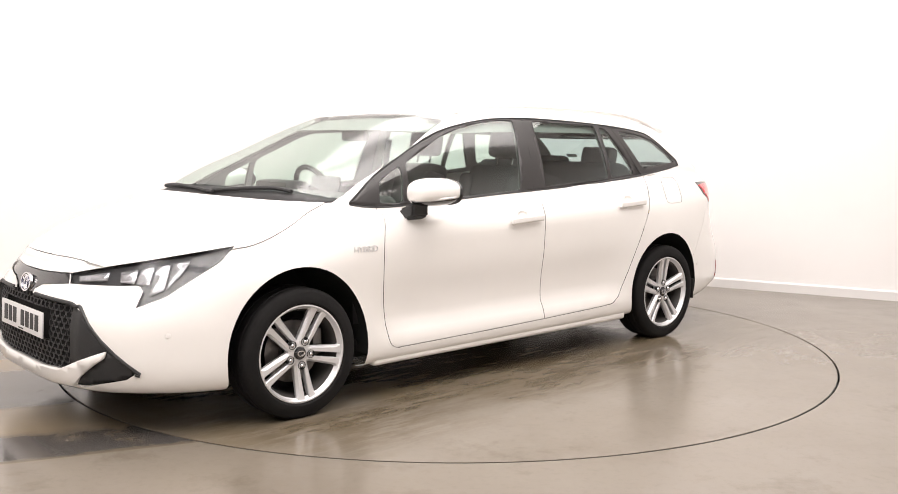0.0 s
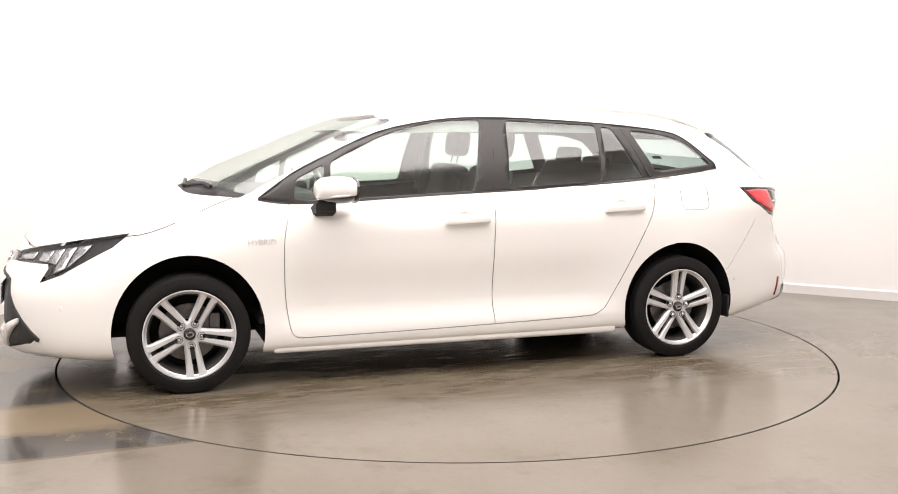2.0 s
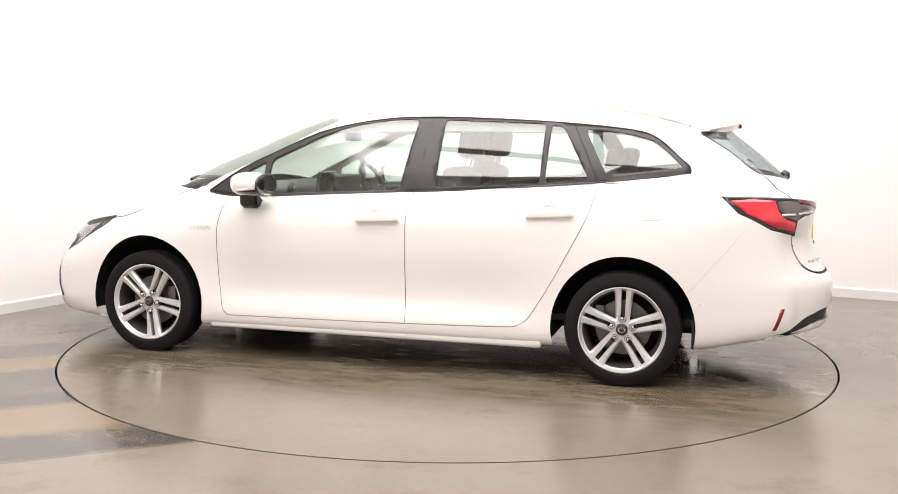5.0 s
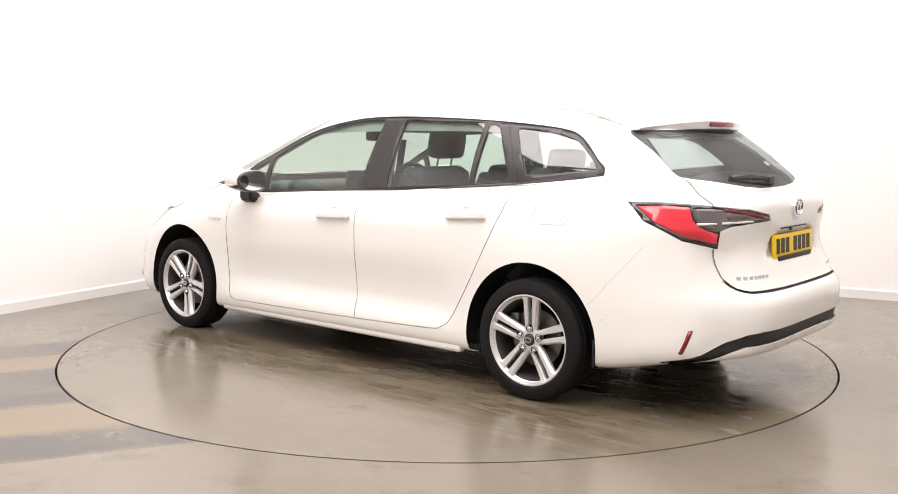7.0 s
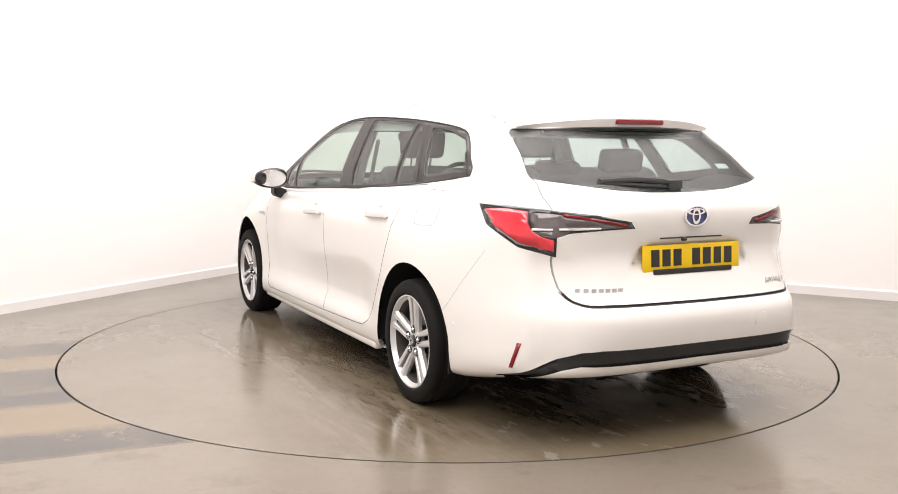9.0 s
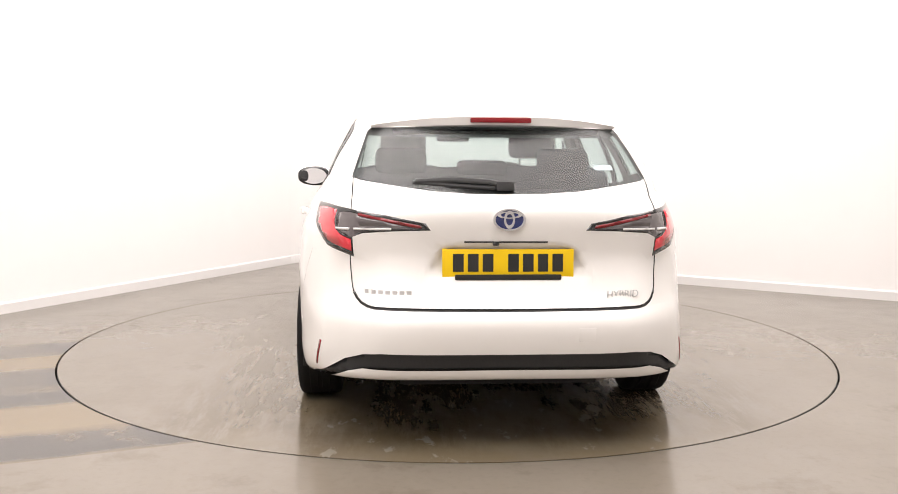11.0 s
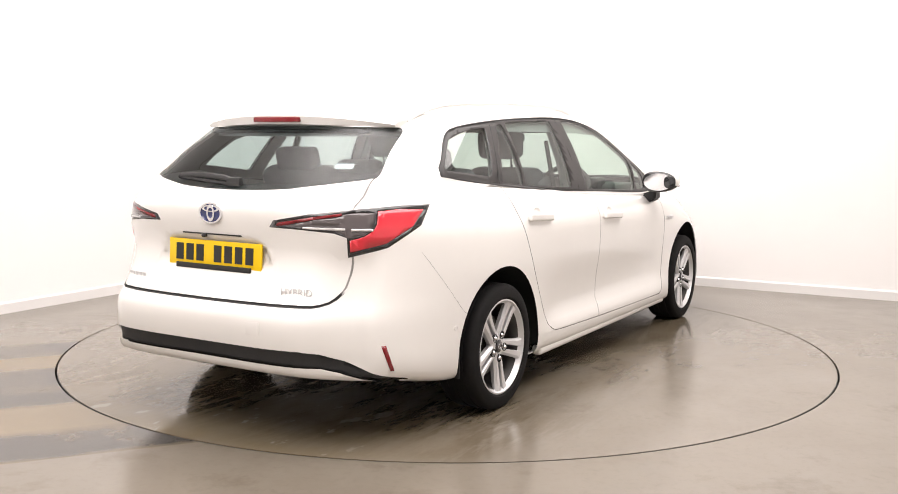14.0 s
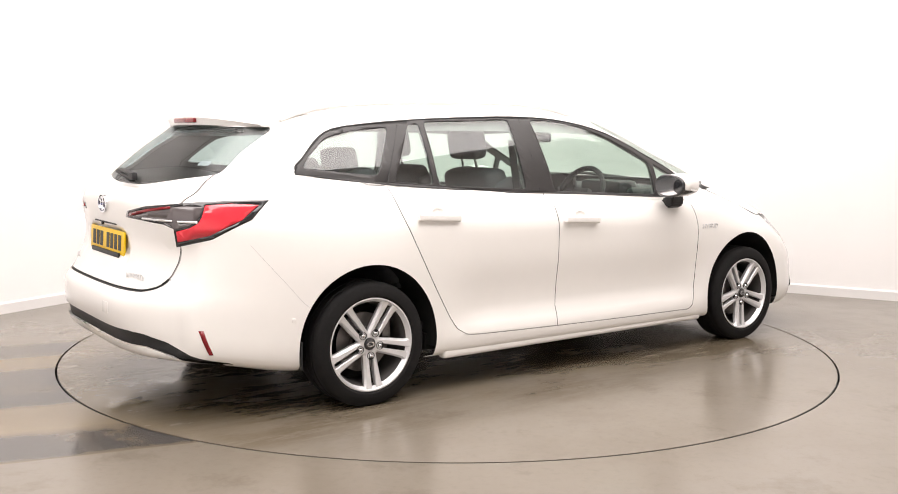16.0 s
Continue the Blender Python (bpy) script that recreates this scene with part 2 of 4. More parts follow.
def rounded_corner(radius=0.7, n=20):
    """The coved upright corner in which the two far walls meet."""
    for name, prof, mat in (("wall_corner", ((0.0, 0.0), (0.0, HIGH)), WALL), ("baseboard", ((0.0, 0.08), (0.010, 0.078), (0.016, 0.068), (0.016, 0.0)), SKIRT)):
        bm = bmesh.new()
        rows = []
        for i in range(n + 1):
            a = math.pi / 2 * i / n
            rows.append([bm.verts.new(in_room(U0 + radius - (radius - o - 0.001) * math.cos(a), V1 - radius + (radius - o - 0.001) * math.sin(a), z)) for o, z in prof])
        for p, q in zip(rows, rows[1:]):
            for i in range(len(prof) - 1):
                bm.faces.new((p[i], p[i + 1], q[i + 1], q[i]))
        bmesh.ops.recalc_face_normals(bm, faces=bm.faces)
        ob = new(name, mesh_of(bm, name, 35))
        ob.data.materials.append(mat)
        tagged(ob, "curved white corner of the studio wall" if name == "wall_corner" else "low white skirting board along the studio wall", "wall" if name == "wall_corner" else "baseboard", kind="structure")


def studio():
    rounded_corner()
    wall("wall_west", (U0, V1), (U0, V0))
    wall("wall_north", (U1, V1), (U0, V1))
    wall("wall_east", (U1, V0), (U1, V1))
    wall("wall_south", (U0, V0), (U1, V0))
    for a, c in (((U0, V1 - 0.7), (U0, V0)), ((U1, V1), (U0 + 0.7, V1)), ((U1, V0), (U1, V1)), ((U0, V0), (U1, V0))):
        skirting(a, c)
    bm = bmesh.new()
    c = in_room((U0 + U1) / 2, (V0 + V1) / 2, HIGH + 0.05)
    box(bm, c, (U1 - U0 + 0.3, V1 - V0 + 0.3, 0.1), m=pose(0, 0, 0, 0, 0, ROOM_TURN - 90))
    ob = new("ceiling", mesh_of(bm, "ceiling", 0))
    ob.data.materials.append(WALL)
    tagged(ob, "plain white studio ceiling", "ceiling", kind="structure")
    # floor: one sheet with the round hole of the table
    bm = bmesh.new()
    n = 192
    inner = [bm.verts.new(((TABLE_R + 0.009) * math.cos(2 * math.pi * i / n), (TABLE_R + 0.009) * math.sin(2 * math.pi * i / n), 0)) for i in range(n)]
    outer = [bm.verts.new((14 * math.cos(2 * math.pi * i / n), 14 * math.sin(2 * math.pi * i / n), 0)) for i in range(n)]
    deep = [bm.verts.new((v.co.x, v.co.y, -0.12)) for v in inner]
    for i in range(n):
        j = (i + 1) % n
        bm.faces.new((inner[i], outer[i], outer[j], inner[j]))
        bm.faces.new((deep[i], inner[i], inner[j], deep[j]))
    bm.faces.new(deep)
    ob = new("floor", mesh_of(bm, "floor", 30))
    ob.data.materials.append(FLOOR)
    tagged(ob, "worn grey-brown sealed concrete floor with damp wheel lanes", "floor", kind="structure")


def turntable():
    bm = bmesh.new()
    n, r = 192, TABLE_R - 0.003
    top = [bm.verts.new((r * math.cos(2 * math.pi * i / n), r * math.sin(2 * math.pi * i / n), 0)) for i in range(n)]
    low = [bm.verts.new((v.co.x, v.co.y, -0.10)) for v in top]
    bm.faces.new(top)
    bm.faces.new(low[::-1])
    for i in range(n):
        j = (i + 1) % n
        bm.faces.new((low[i], low[j], top[j], top[i]))
    root = new("turntable")
    tagged(root, "round floor-level turntable with damp concrete top", "turntable")
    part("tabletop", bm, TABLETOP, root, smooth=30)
    bm = bmesh.new()
    lathe(bm, ((r, -0.003), (r + 0.003, -0.003), (r + 0.003, -0.06), (r, -0.06)), 192, pose(0, 0, 0, 90))
    part("edge_strip", bm, GAP, root, "thin black steel edge strip", smooth=30)
    return root


studio()
table = turntable()
for u, v, share in ((-0.2, -1.6, 1.15), (2.6, -1.6, 0.90), (-0.9, 1.5, 0.95), (2.4, 0.9, 0.75), (0.2, -4.6, 1.25)):
    c = in_room(u, v, HIGH - 0.06)
    ceiling_lamp(c.x, c.y, c.z, 2.7, 2.7, LAMP_POWER / 5 * share)


# ---------------------------------------------------------------- the car's shell
# A loft of half outlines from sill to roof. Each: nose x, tail x, half width, squareness of nose and tail,
# where the nose and tail curves begin, and the height along the car.
def outline(nose, tail, width, sq_f, sq_r, from_f, from_r, heights, nf=30, ns=36, nr=68):
    def bend(end, start, sq, n):
        raw = []
        for i in range(401):
            a = math.pi / 2 * i / 400
            raw.append((start + (end - start) * math.cos(a) ** (2 / sq), width * math.sin(a) ** (2 / sq)))
        run = [0.0]
        for p, q in zip(raw, raw[1:]):
            run.append(run[-1] + math.hypot(q[0] - p[0], q[1] - p[1]))
        res, k = [], 0
        for i in range(n + 1):
            want = run[-1] * i / n
            while k < 399 and run[k + 1] < want:
                k += 1
            t = (want - run[k]) / max(1e-9, run[k + 1] - run[k])
            res.append(tuple(raw[k][c] + (raw[k + 1][c] - raw[k][c]) * min(1, t) for c in (0, 1)))
        return res
    front, rear = bend(nose, from_f, sq_f, nf), bend(tail, from_r, sq_r, nr)
    side = [(from_f + (from_r - from_f) * i / ns, width) for i in range(1, ns)]
    pts = front + side + rear[::-1]
    return [Vector((x, y, knots(x, heights))) for x, y in pts]


BELT = ((-2.17, 1.015), (-1.95, 1.062), (-1.64, 1.070), (-1.18, 1.012), (-0.57, 0.963), (0.0, 0.932), (0.59, 0.900), (0.86, 0.897), (1.0, 0.915), (1.1, 0.936), (1.33, 0.948))
SHELL = [
    outline(2.165, -2.30, 0.790, 3.4, 5.0, 1.1, 0.0, ((-2.30, 0.290), (-2.02, 0.245), (-1.7, 0.190), (-1.0, 0.172), (1.0, 0.164), (1.7, 0.164), (2.04, 0.174), (2.18, 0.174))),
    outline(2.232, -2.355, 0.868, 3.4, 5.0, 1.1, 0.0, ((-2.355, 0.306), (-2.02, 0.264), (-1.7, 0.213), (-1.0, 0.192), (1.0, 0.184), (1.7, 0.184), (2.04, 0.198), (2.25, 0.202))),
    outline(2.245, -2.375, 0.889, 3.5, 4.9, 1.1, 0.0, ((-2.37, 0.375), (-1.7, 0.285), (-1.0, 0.250), (1.0, 0.240), (1.7, 0.245), (2.26, 0.29))),
    outline(2.248, -2.388, 0.884, 3.5, 4.8, 1.1, 0.0, ((-2.38, 0.450), (-1.7, 0.385), (0, 0.360), (1.7, 0.360), (2.27, 0.38))),
    outline(2.240, -2.385, 0.880, 3.4, 4.7, 1.1, 0.0, ((-2.38, 0.535), (-1.7, 0.505), (0, 0.500), (1.7, 0.490), (2.26, 0.48))),
    outline(2.222, -2.338, 0.883, 2.9, 4.6, 1.1, 0.0, ((-2.34, 0.595), (-1.7, 0.625), (0, 0.635), (1.7, 0.600), (2.24, 0.56))),
    outline(2.192, -2.274, 0.884, 2.55, 4.7, 1.05, 0.0, ((-2.3, 0.740), (-1.7, 0.780), (0, 0.765), (1.7, 0.680), (2.2, 0.625))),
    outline(2.155, -2.289, 0.866, 2.55, 4.6, 0.9, 0.0, ((-2.3, 0.880), (-1.7, 0.885), (0, 0.850), (1.0, 0.815), (1.7, 0.740), (2.16, 0.675))),
    outline(2.125, -2.290, 0.838, 2.55, 4.5, 0.9, 0.0, ((-2.29, 0.945), (-1.7, 0.960), (0, 0.895), (1.0, 0.862), (1.65, 0.785), (1.95, 0.732), (2.14, 0.716))),
    outline(1.930, -2.270, 0.804, 2.8, 4.3, 0.8, 0.0, ((-2.27, 0.980), (-1.7, 1.015), (0, 0.914), (0.8, 0.885), (1.2, 0.872), (1.6, 0.838), (1.93, 0.808))),
    outline(1.600, -2.225, 0.780, 3.6, 4.8, 0.7, 0.0, ((-2.22, 1.000), (-1.7, 1.045), (0, 0.924), (0.8, 0.893), (1.1, 0.905), (1.6, 0.890))),
    outline(1.330, -2.165, 0.770, 5.0, 5.2, 0.6, 0.0, BELT),
    outline(1.110, -2.090, 0.751, 4.6, 5.3, 0.45, -0.1, ((-2.09, 1.085), (-1.6, 1.115), (-1.0, 1.070), (0.0, 1.030), (0.6, 1.010), (0.85, 1.020), (1.11, 1.068))),
    outline(0.880, -2.000, 0.714, 4.2, 5.2, 0.25, -0.2, ((-2.0, 1.165), (-1.55, 1.180), (-1.0, 1.165), (0.0, 1.145), (0.4, 1.135), (0.65, 1.135), (0.88, 1.164))),
    outline(0.640, -1.905, 0.665, 4.0, 5.0, 0.05, -0.3, ((-1.9, 1.240), (-1.45, 1.255), (-1.0, 1.265), (0.0, 1.260), (0.35, 1.250), (0.64, 1.269))),
    outline(0.420, -1.830, 0.615, 3.8, 4.8, -0.05, -0.4, ((-1.83, 1.300), (-1.35, 1.325), (-1.0, 1.343), (-0.4, 1.356), (0.0, 1.346), (0.2, 1.338), (0.42, 1.348))),
    outline(0.330, -1.790, 0.565, 3.6, 4.4, -0.1, -0.4, ((-1.79, 1.325), (-1.35, 1.360), (-1.0, 1.376), (-0.4, 1.388), (0.0, 1.378), (0.2, 1.360), (0.33, 1.362))),
    outline(0.200, -1.760, 0.440, 3.4, 3.5, -0.15, -0.4, ((-1.76, 1.345), (-1.35, 1.380), (-1.0, 1.396), (-0.4, 1.405), (0.0, 1.392), (0.2, 1.378))),
    outline(0.100, -1.740, 0.220, 3.0, 3.4, -0.15, -0.4, ((-1.74, 1.352), (-1.35, 1.388), (-1.0, 1.402), (-0.4, 1.408), (0.1, 1.387))),
    outline(0.050, -1.730, 0.002, 3.0, 3.4, -0.15, -0.4, ((-1.73, 1.354), (-1.35, 1.390), (-1.0, 1.404), (-0.4, 1.410), (0.05, 1.390))),
]
STEPS = 3
K_BELT, K_ROOF = 11 * STEPS, 15 * STEPS


def blended(rings, steps):
    """Catmull-Rom between the outlines."""
    res = []
    for k in range(len(rings) - 1):
        a, b_, c, d = rings[max(0, k - 1)], rings[k], rings[k + 1], rings[min(len(rings) - 1, k + 2)]
        for s in range(steps):
            t = s / steps
            res.append([0.5 * (2 * q + (r - p) * t + (2 * p - 5 * q + 4 * r - w) * t * t + (3 * q - p - 3 * r + w) * t ** 3) for p, q, r, w in zip(a, b_, c, d)])
    return res + [rings[-1]]


def ease(x, a, c):
    t = max(0.0, min(1.0, (x - a) / (c - a)))
    return t * t * (3 - 2 * t)


def sculpted(p):
    """Press the panels' hollows and swellings into the plain loft."""
    x, y, z = p
    flank = ease(y, 0.62, 0.80)
    # hollow along the lower doors, running out before the wheels
    run = ease(x, -1.02, -0.70) * ease(x, 1.02, 0.72)
    y -= flank * run * 0.024 * ease(z, 0.66, 0.385) * ease(z, 0.285, 0.365)
    # haunches over the rear wheels, and a softer swelling in front
    y += flank * 0.024 * math.exp(-((x + 1.45) / 0.40) ** 2) * ease(z, 0.22, 0.50) * ease(z, 0.92, 0.62)
    y += ease(y, 0.55, 0.78) * 0.022 * math.exp(-((x - 1.45) / 0.36) ** 2) * ease(z, 0.12, 0.36) * ease(z, 0.82, 0.62)
    # shoulder crease under the windows
    y += flank * 0.006 * math.exp(-((z - 0.80 - 0.02 * (0.2 - x)) / 0.05) ** 2) * ease(x, 1.0, 0.6)
    # raised corner of the rear bumper, from the lamp down to the reflector, with a hollow inboard of it
    if x < -1.8:
        s = 0.74 - 0.03 * (z - 0.33) / 0.45 - y
        tall = ease(z, 0.26, 0.36) * ease(z, 0.84, 0.70)
        x += tall * 0.036 * ease(s, 0.0, 0.06) * ease(s, 0.24, 0.06)
    return Vector((x, y, z))


ROWS_OF_SHELL = [[sculpted(p) for p in r] for r in blended(SHELL, STEPS)]
NU = len(ROWS_OF_SHELL[0])

shell = bmesh.new()
ROW, COL, TAG = (shell.faces.layers.int.new(n) for n in ("row", "col", "tag"))
grid = [[shell.verts.new(p) for p in r] for r in ROWS_OF_SHELL]
for k in range(len(grid) - 1):
    for u in range(NU - 1):
        f = shell.faces.new((grid[k][u], grid[k + 1][u], grid[k + 1][u + 1], grid[k][u + 1]))
        f[ROW], f[COL] = k, u
bmesh.ops.recalc_face_normals(shell, faces=shell.faces)
if sum(f.normal.z for f in shell.faces if f[ROW] > 50) < 0:
    bmesh.ops.reverse_faces(shell, faces=shell.faces)
smooth_shell = BVHTree.FromBMesh(shell)

SIDE = (Vector((1, 0, 0)), Vector((0, 0, 1)))
END = (Vector((0, 1, 0)), Vector((0, 0, 1)))
PLAN = (Vector((1, 0, 0)), Vector((0, 1, 0)))
NOSE_CORNER = (Vector((-0.6, 0.8, 0)), Vector((0, 0, 1)))
TAIL_CORNER = (Vector((0.6, 0.8, 0)), Vector((0, 0, 1)))


def flat(p, axes):
    return p.dot(axes[0]), p.dot(axes[1])


def cut(poly, axes, keep, closed=True):
    """Score the shell along a drawn line, seen along the axes' common normal."""
    away = axes[0].cross(axes[1])
    ends = list(zip(poly, poly[1:] + poly[:1])) if closed else list(zip(poly, poly[1:]))
    lo0, hi0 = [(min(p[i] for p in poly) - 0.01, max(p[i] for p in poly) + 0.01) for i in (0, 1)]
    pool = {}

    def extent(f):
        q = [flat(v.co, axes) for v in f.verts]
        xs, ys = [i[0] for i in q], [i[1] for i in q]
        return min(xs), max(xs), min(ys), max(ys)

    for f in shell.faces:
        if keep(f):
            e = extent(f)
            if e[1] >= lo0[0] and e[0] <= lo0[1] and e[3] >= hi0[0] and e[2] <= hi0[1]:
                pool[f] = e
    for a, c in ends:
        pa, pc = axes[0] * a[0] + axes[1] * a[1], axes[0] * c[0] + axes[1] * c[1]
        if (pc - pa).length < 1e-6:
            continue
        x0, x1, y0, y1 = min(a[0], c[0]) - 0.004, max(a[0], c[0]) + 0.004, min(a[1], c[1]) - 0.004, max(a[1], c[1]) + 0.004
        near = [f for f, e in pool.items() if e[1] >= x0 and e[0] <= x1 and e[3] >= y0 and e[2] <= y1]
        if not near:
            continue
        es, vs = {e for f in near for e in f.edges}, {v for f in near for v in f.verts}
        for f in near:
            del pool[f]
        got = bmesh.ops.bisect_plane(shell, geom=near + list(es) + list(vs), dist=1e-5, plane_co=pa, plane_no=away.cross(pc - pa).normalized())
        for f in {g for g in got["geom"] if isinstance(g, bmesh.types.BMFace)} | {f for f in near if f.is_valid}:
            pool[f] = extent(f)


def within(p, poly):
    x, y, odd = p[0], p[1], False
    for (ax, ay), (bx, by) in zip(poly, poly[1:] + poly[:1]):
        if (ay > y) != (by > y) and x < (bx - ax) * (y - ay) / (by - ay) + ax:
            odd = not odd
    return odd


def beside(p, line, w):
    best = 9.0
    for (ax, ay), (bx, by) in zip(line, line[1:]):
        dx, dy = bx - ax, by - ay
        t = max(0, min(1, ((p[0] - ax) * dx + (p[1] - ay) * dy) / (dx * dx + dy * dy + 1e-12)))
        best = min(best, math.hypot(p[0] - ax - t * dx, p[1] - ay - t * dy))
    return best <= w


TAGS = {}


def mark(name, test):
    TAGS.setdefault(name, len(TAGS) + 1)
    for f in shell.faces:
        if test(f):
            f[TAG] = TAGS[name]


def region(name, poly, axes, keep):
    cut(poly, axes, keep)
    mark(name, lambda f: keep(f) and within(flat(f.calc_center_median(), axes), poly))


def round_off(poly, r, n=4):
    """Round a polygon's corners."""
    res = []
    for i, p in enumerate(poly):
        a, c, p = Vector(poly[i - 1]), Vector(poly[(i + 1) % len(poly)]), Vector(p)
        da, dc = (a - p), (c - p)
        ra, rc = min(r, da.length * 0.45), min(r, dc.length * 0.45)
        s, e = p + da.normalized() * ra, p + dc.normalized() * rc
        for k in range(n + 1):
            t = k / n
            res.append(tuple((1 - t) ** 2 * s + 2 * t * (1 - t) * p + t * t * e))
    return res


def on_side(f):
    c = f.calc_center_median()
    return c.y > 0.40 and abs(f.normal.y) > 0.12


def side_low(f):
    c = f.calc_center_median()
    return c.y > 0.5 and f[ROW] < K_BELT + 1


def in_front(f):
    return f.calc_center_median().x > 1.5 and f[ROW] < K_BELT - 4


def behind(f):
    return f.calc_center_median().x < -1.6


def seam(line, axes, keep, w=0.0045, name="gap"):
    """A shut line: a narrow strip that is sunk and dark."""
    offs = []
    for s in (-1, 1):
        o = []
        for i, p in enumerate(line):
            d = Vector(line[min(i + 1, len(line) - 1)]) - Vector(line[max(i - 1, 0)])
            n = Vector((-d.y, d.x)).normalized() * (s * w / 2)
            o.append((p[0] + n.x, p[1] + n.y))
        cut(o, axes, keep, closed=False)
    mark(name, lambda f: keep(f) and f[TAG] in seam_on and beside(flat(f.calc_center_median(), axes), line, w * 0.52))


def curve_through(pts, n=6):
    """A smooth line through drawn points."""
    res = []
    for i in range(len(pts) - 1):
        a, b_, c, d = (Vector(pts[max(0, min(len(pts) - 1, j))]) for j in (i - 1, i, i + 1, i + 2))
        for s in range(n):
            t = s / n
            res.append(tuple(0.5 * (2 * b_ + (c - a) * t + (2 * a - 5 * b_ + 4 * c - d) * t * t + (3 * b_ - a - 3 * c + d) * t ** 3)))
    return res + [tuple(pts[-1])]


mark("roof", lambda f: f[ROW] >= K_ROOF)
HUB_Z = 0.288
for hub in (1.35, -1.355):
    arch = [(hub + 0.358 * math.cos(a), HUB_Z + 0.004 + (0.382 if hub > 0 else 0.368) * math.sin(a)) for a in [math.pi * i / 26 for i in range(-2, 29)]]
    arch = [(hub + 0.352, 0.10)] + arch + [(hub - 0.352, 0.10)]
    region("hole", arch, SIDE, side_low)

DLO = curve_through([(0.999, 0.924), (0.857, 0.906), (0.591, 0.911), (0.045, 0.941), (-0.566, 0.968), (-1.182, 1.014), (-1.636, 1.072)], 3)[:-1] + \
    curve_through([(-1.636, 1.072), (-1.628, 1.105), (-1.588, 1.136), (-1.472, 1.232), (-1.35, 1.278), (-1.009, 1.313), (-0.573, 1.336), (-0.23, 1.342), (0.049, 1.323), (0.356, 1.260), (0.626, 1.147), (0.821, 1.055), (0.999, 0.932)], 3)
DLO = [(x - 0.025 * ease(x, -1.25, -1.50), z + 0.008 * ease(z, 1.05, 1.30)) for x, z in DLO]
region("window_trim", DLO, SIDE, on_side)
PANES = {
    "quarter_light": [(0.825, 0.924), (0.812, 1.024), (0.662, 1.100), (0.664, 1.052), (0.678, 0.922)],
    "front_door_window": [(0.640, 0.922), (-0.144, 0.959), (-0.215, 1.323), (-0.08, 1.322), (0.049, 1.307), (0.205, 1.278), (0.355, 1.233), (0.628, 1.110)],
    "rear_door_window": [(-0.342, 0.974), (-0.905, 1.006), (-0.913, 1.302), (-0.366, 1.322)],
    "rear_door_light": [(-0.932, 1.009), (-1.160, 1.029), (-1.010, 1.287), (-0.945, 1.296)],
    "rear_quarter_window": [(-1.245, 1.058), (-1.60, 1.096), (-1.552, 1.146), (-1.452, 1.222), (-1.32, 1.257), (-1.125, 1.274)],
}
for name, poly in PANES.items():
    poly = [(x - 0.025 * ease(x, -1.25, -1.50), z + 0.013 * ease(z, 1.05, 1.30)) for x, z in poly]
    region(name, round_off(poly, 0.022, 3), SIDE, lambda f: on_side(f) and f[TAG] in (TAGS["window_trim"], *[TAGS.get(n, -1) for n in PANES]))



def front_glass(f):
    c = f.calc_center_median()
    return c.x > 0.2 and f[ROW] >= K_BELT - 1 and c.y < 0.75 and f[TAG] in (0, TAGS["roof"], TAGS.get("windscreen", -1))


def back_glass(f):
    return f.calc_center_median().x < -1.5 and f[ROW] >= K_BELT - 6 and f[TAG] in (0, TAGS["roof"], TAGS.get("rear_window", -1))


region("windscreen", [(-0.02, 0.990), (0.60, 0.986), (0.70, 0.970), (0.742, 0.954), (0.666, 1.184), (0.600, 1.318), (0.580, 1.336), (0.42, 1.360), (-0.02, 1.374)], END, front_glass)
region("rear_window", [(-0.02, 1.012), (0.15, 1.014), (0.30, 1.023), (0.45, 1.043), (0.586, 1.062), (0.618, 1.072), (0.616, 1.085), (0.560, 1.262), (0.545, 1.278), (-0.02, 1.290)], END, back_glass)
mark("cowl", lambda f: K_BELT <= f[ROW] < K_BELT + 2 and f[COL] < 19 and f[TAG] == 0)

# lamps, grille and rear insert
HEAD = [(-1.024, 0.656), (-0.850, 0.690), (-0.573, 0.737), (-0.350, 0.775), (-0.385, 0.708), (-0.489, 0.629), (-0.554, 0.581), (-0.657, 0.540), (-0.645, 0.605), (-0.668, 0.624), (-1.004, 0.617)]
REFLECT = {"lamp_bowl": [(-0.775, 0.676), (-0.500, 0.724), (-0.515, 0.674), (-0.556, 0.616), (-0.626, 0.584), (-0.628, 0.632), (-0.765, 0.640)],
           "day_lamp": [(-0.985, 0.652), (-0.830, 0.676), (-0.830, 0.644), (-0.975, 0.634)]}
region("headlamp", HEAD, NOSE_CORNER, in_front)
for name, poly in REFLECT.items():
    region(name, poly, NOSE_CORNER, lambda f: in_front(f) and f[TAG] in (TAGS["headlamp"], TAGS.get("lamp_bowl", -1), TAGS.get("day_lamp", -1)))


# dark ribs between the lamp's chambers
for u in (-0.705, -0.640, -0.575):
    region("headlamp", [(u - 0.005, 0.76), (u + 0.005, 0.76), (u + 0.024, 0.57), (u + 0.014, 0.57)], NOSE_CORNER, lambda f: in_front(f) and f[TAG] in (TAGS["lamp_bowl"], TAGS["headlamp"]))


def nose(f):
    return in_front(f) and f[TAG] not in (TAGS["headlamp"], TAGS["lamp_bowl"], TAGS["day_lamp"], TAGS["hole"])


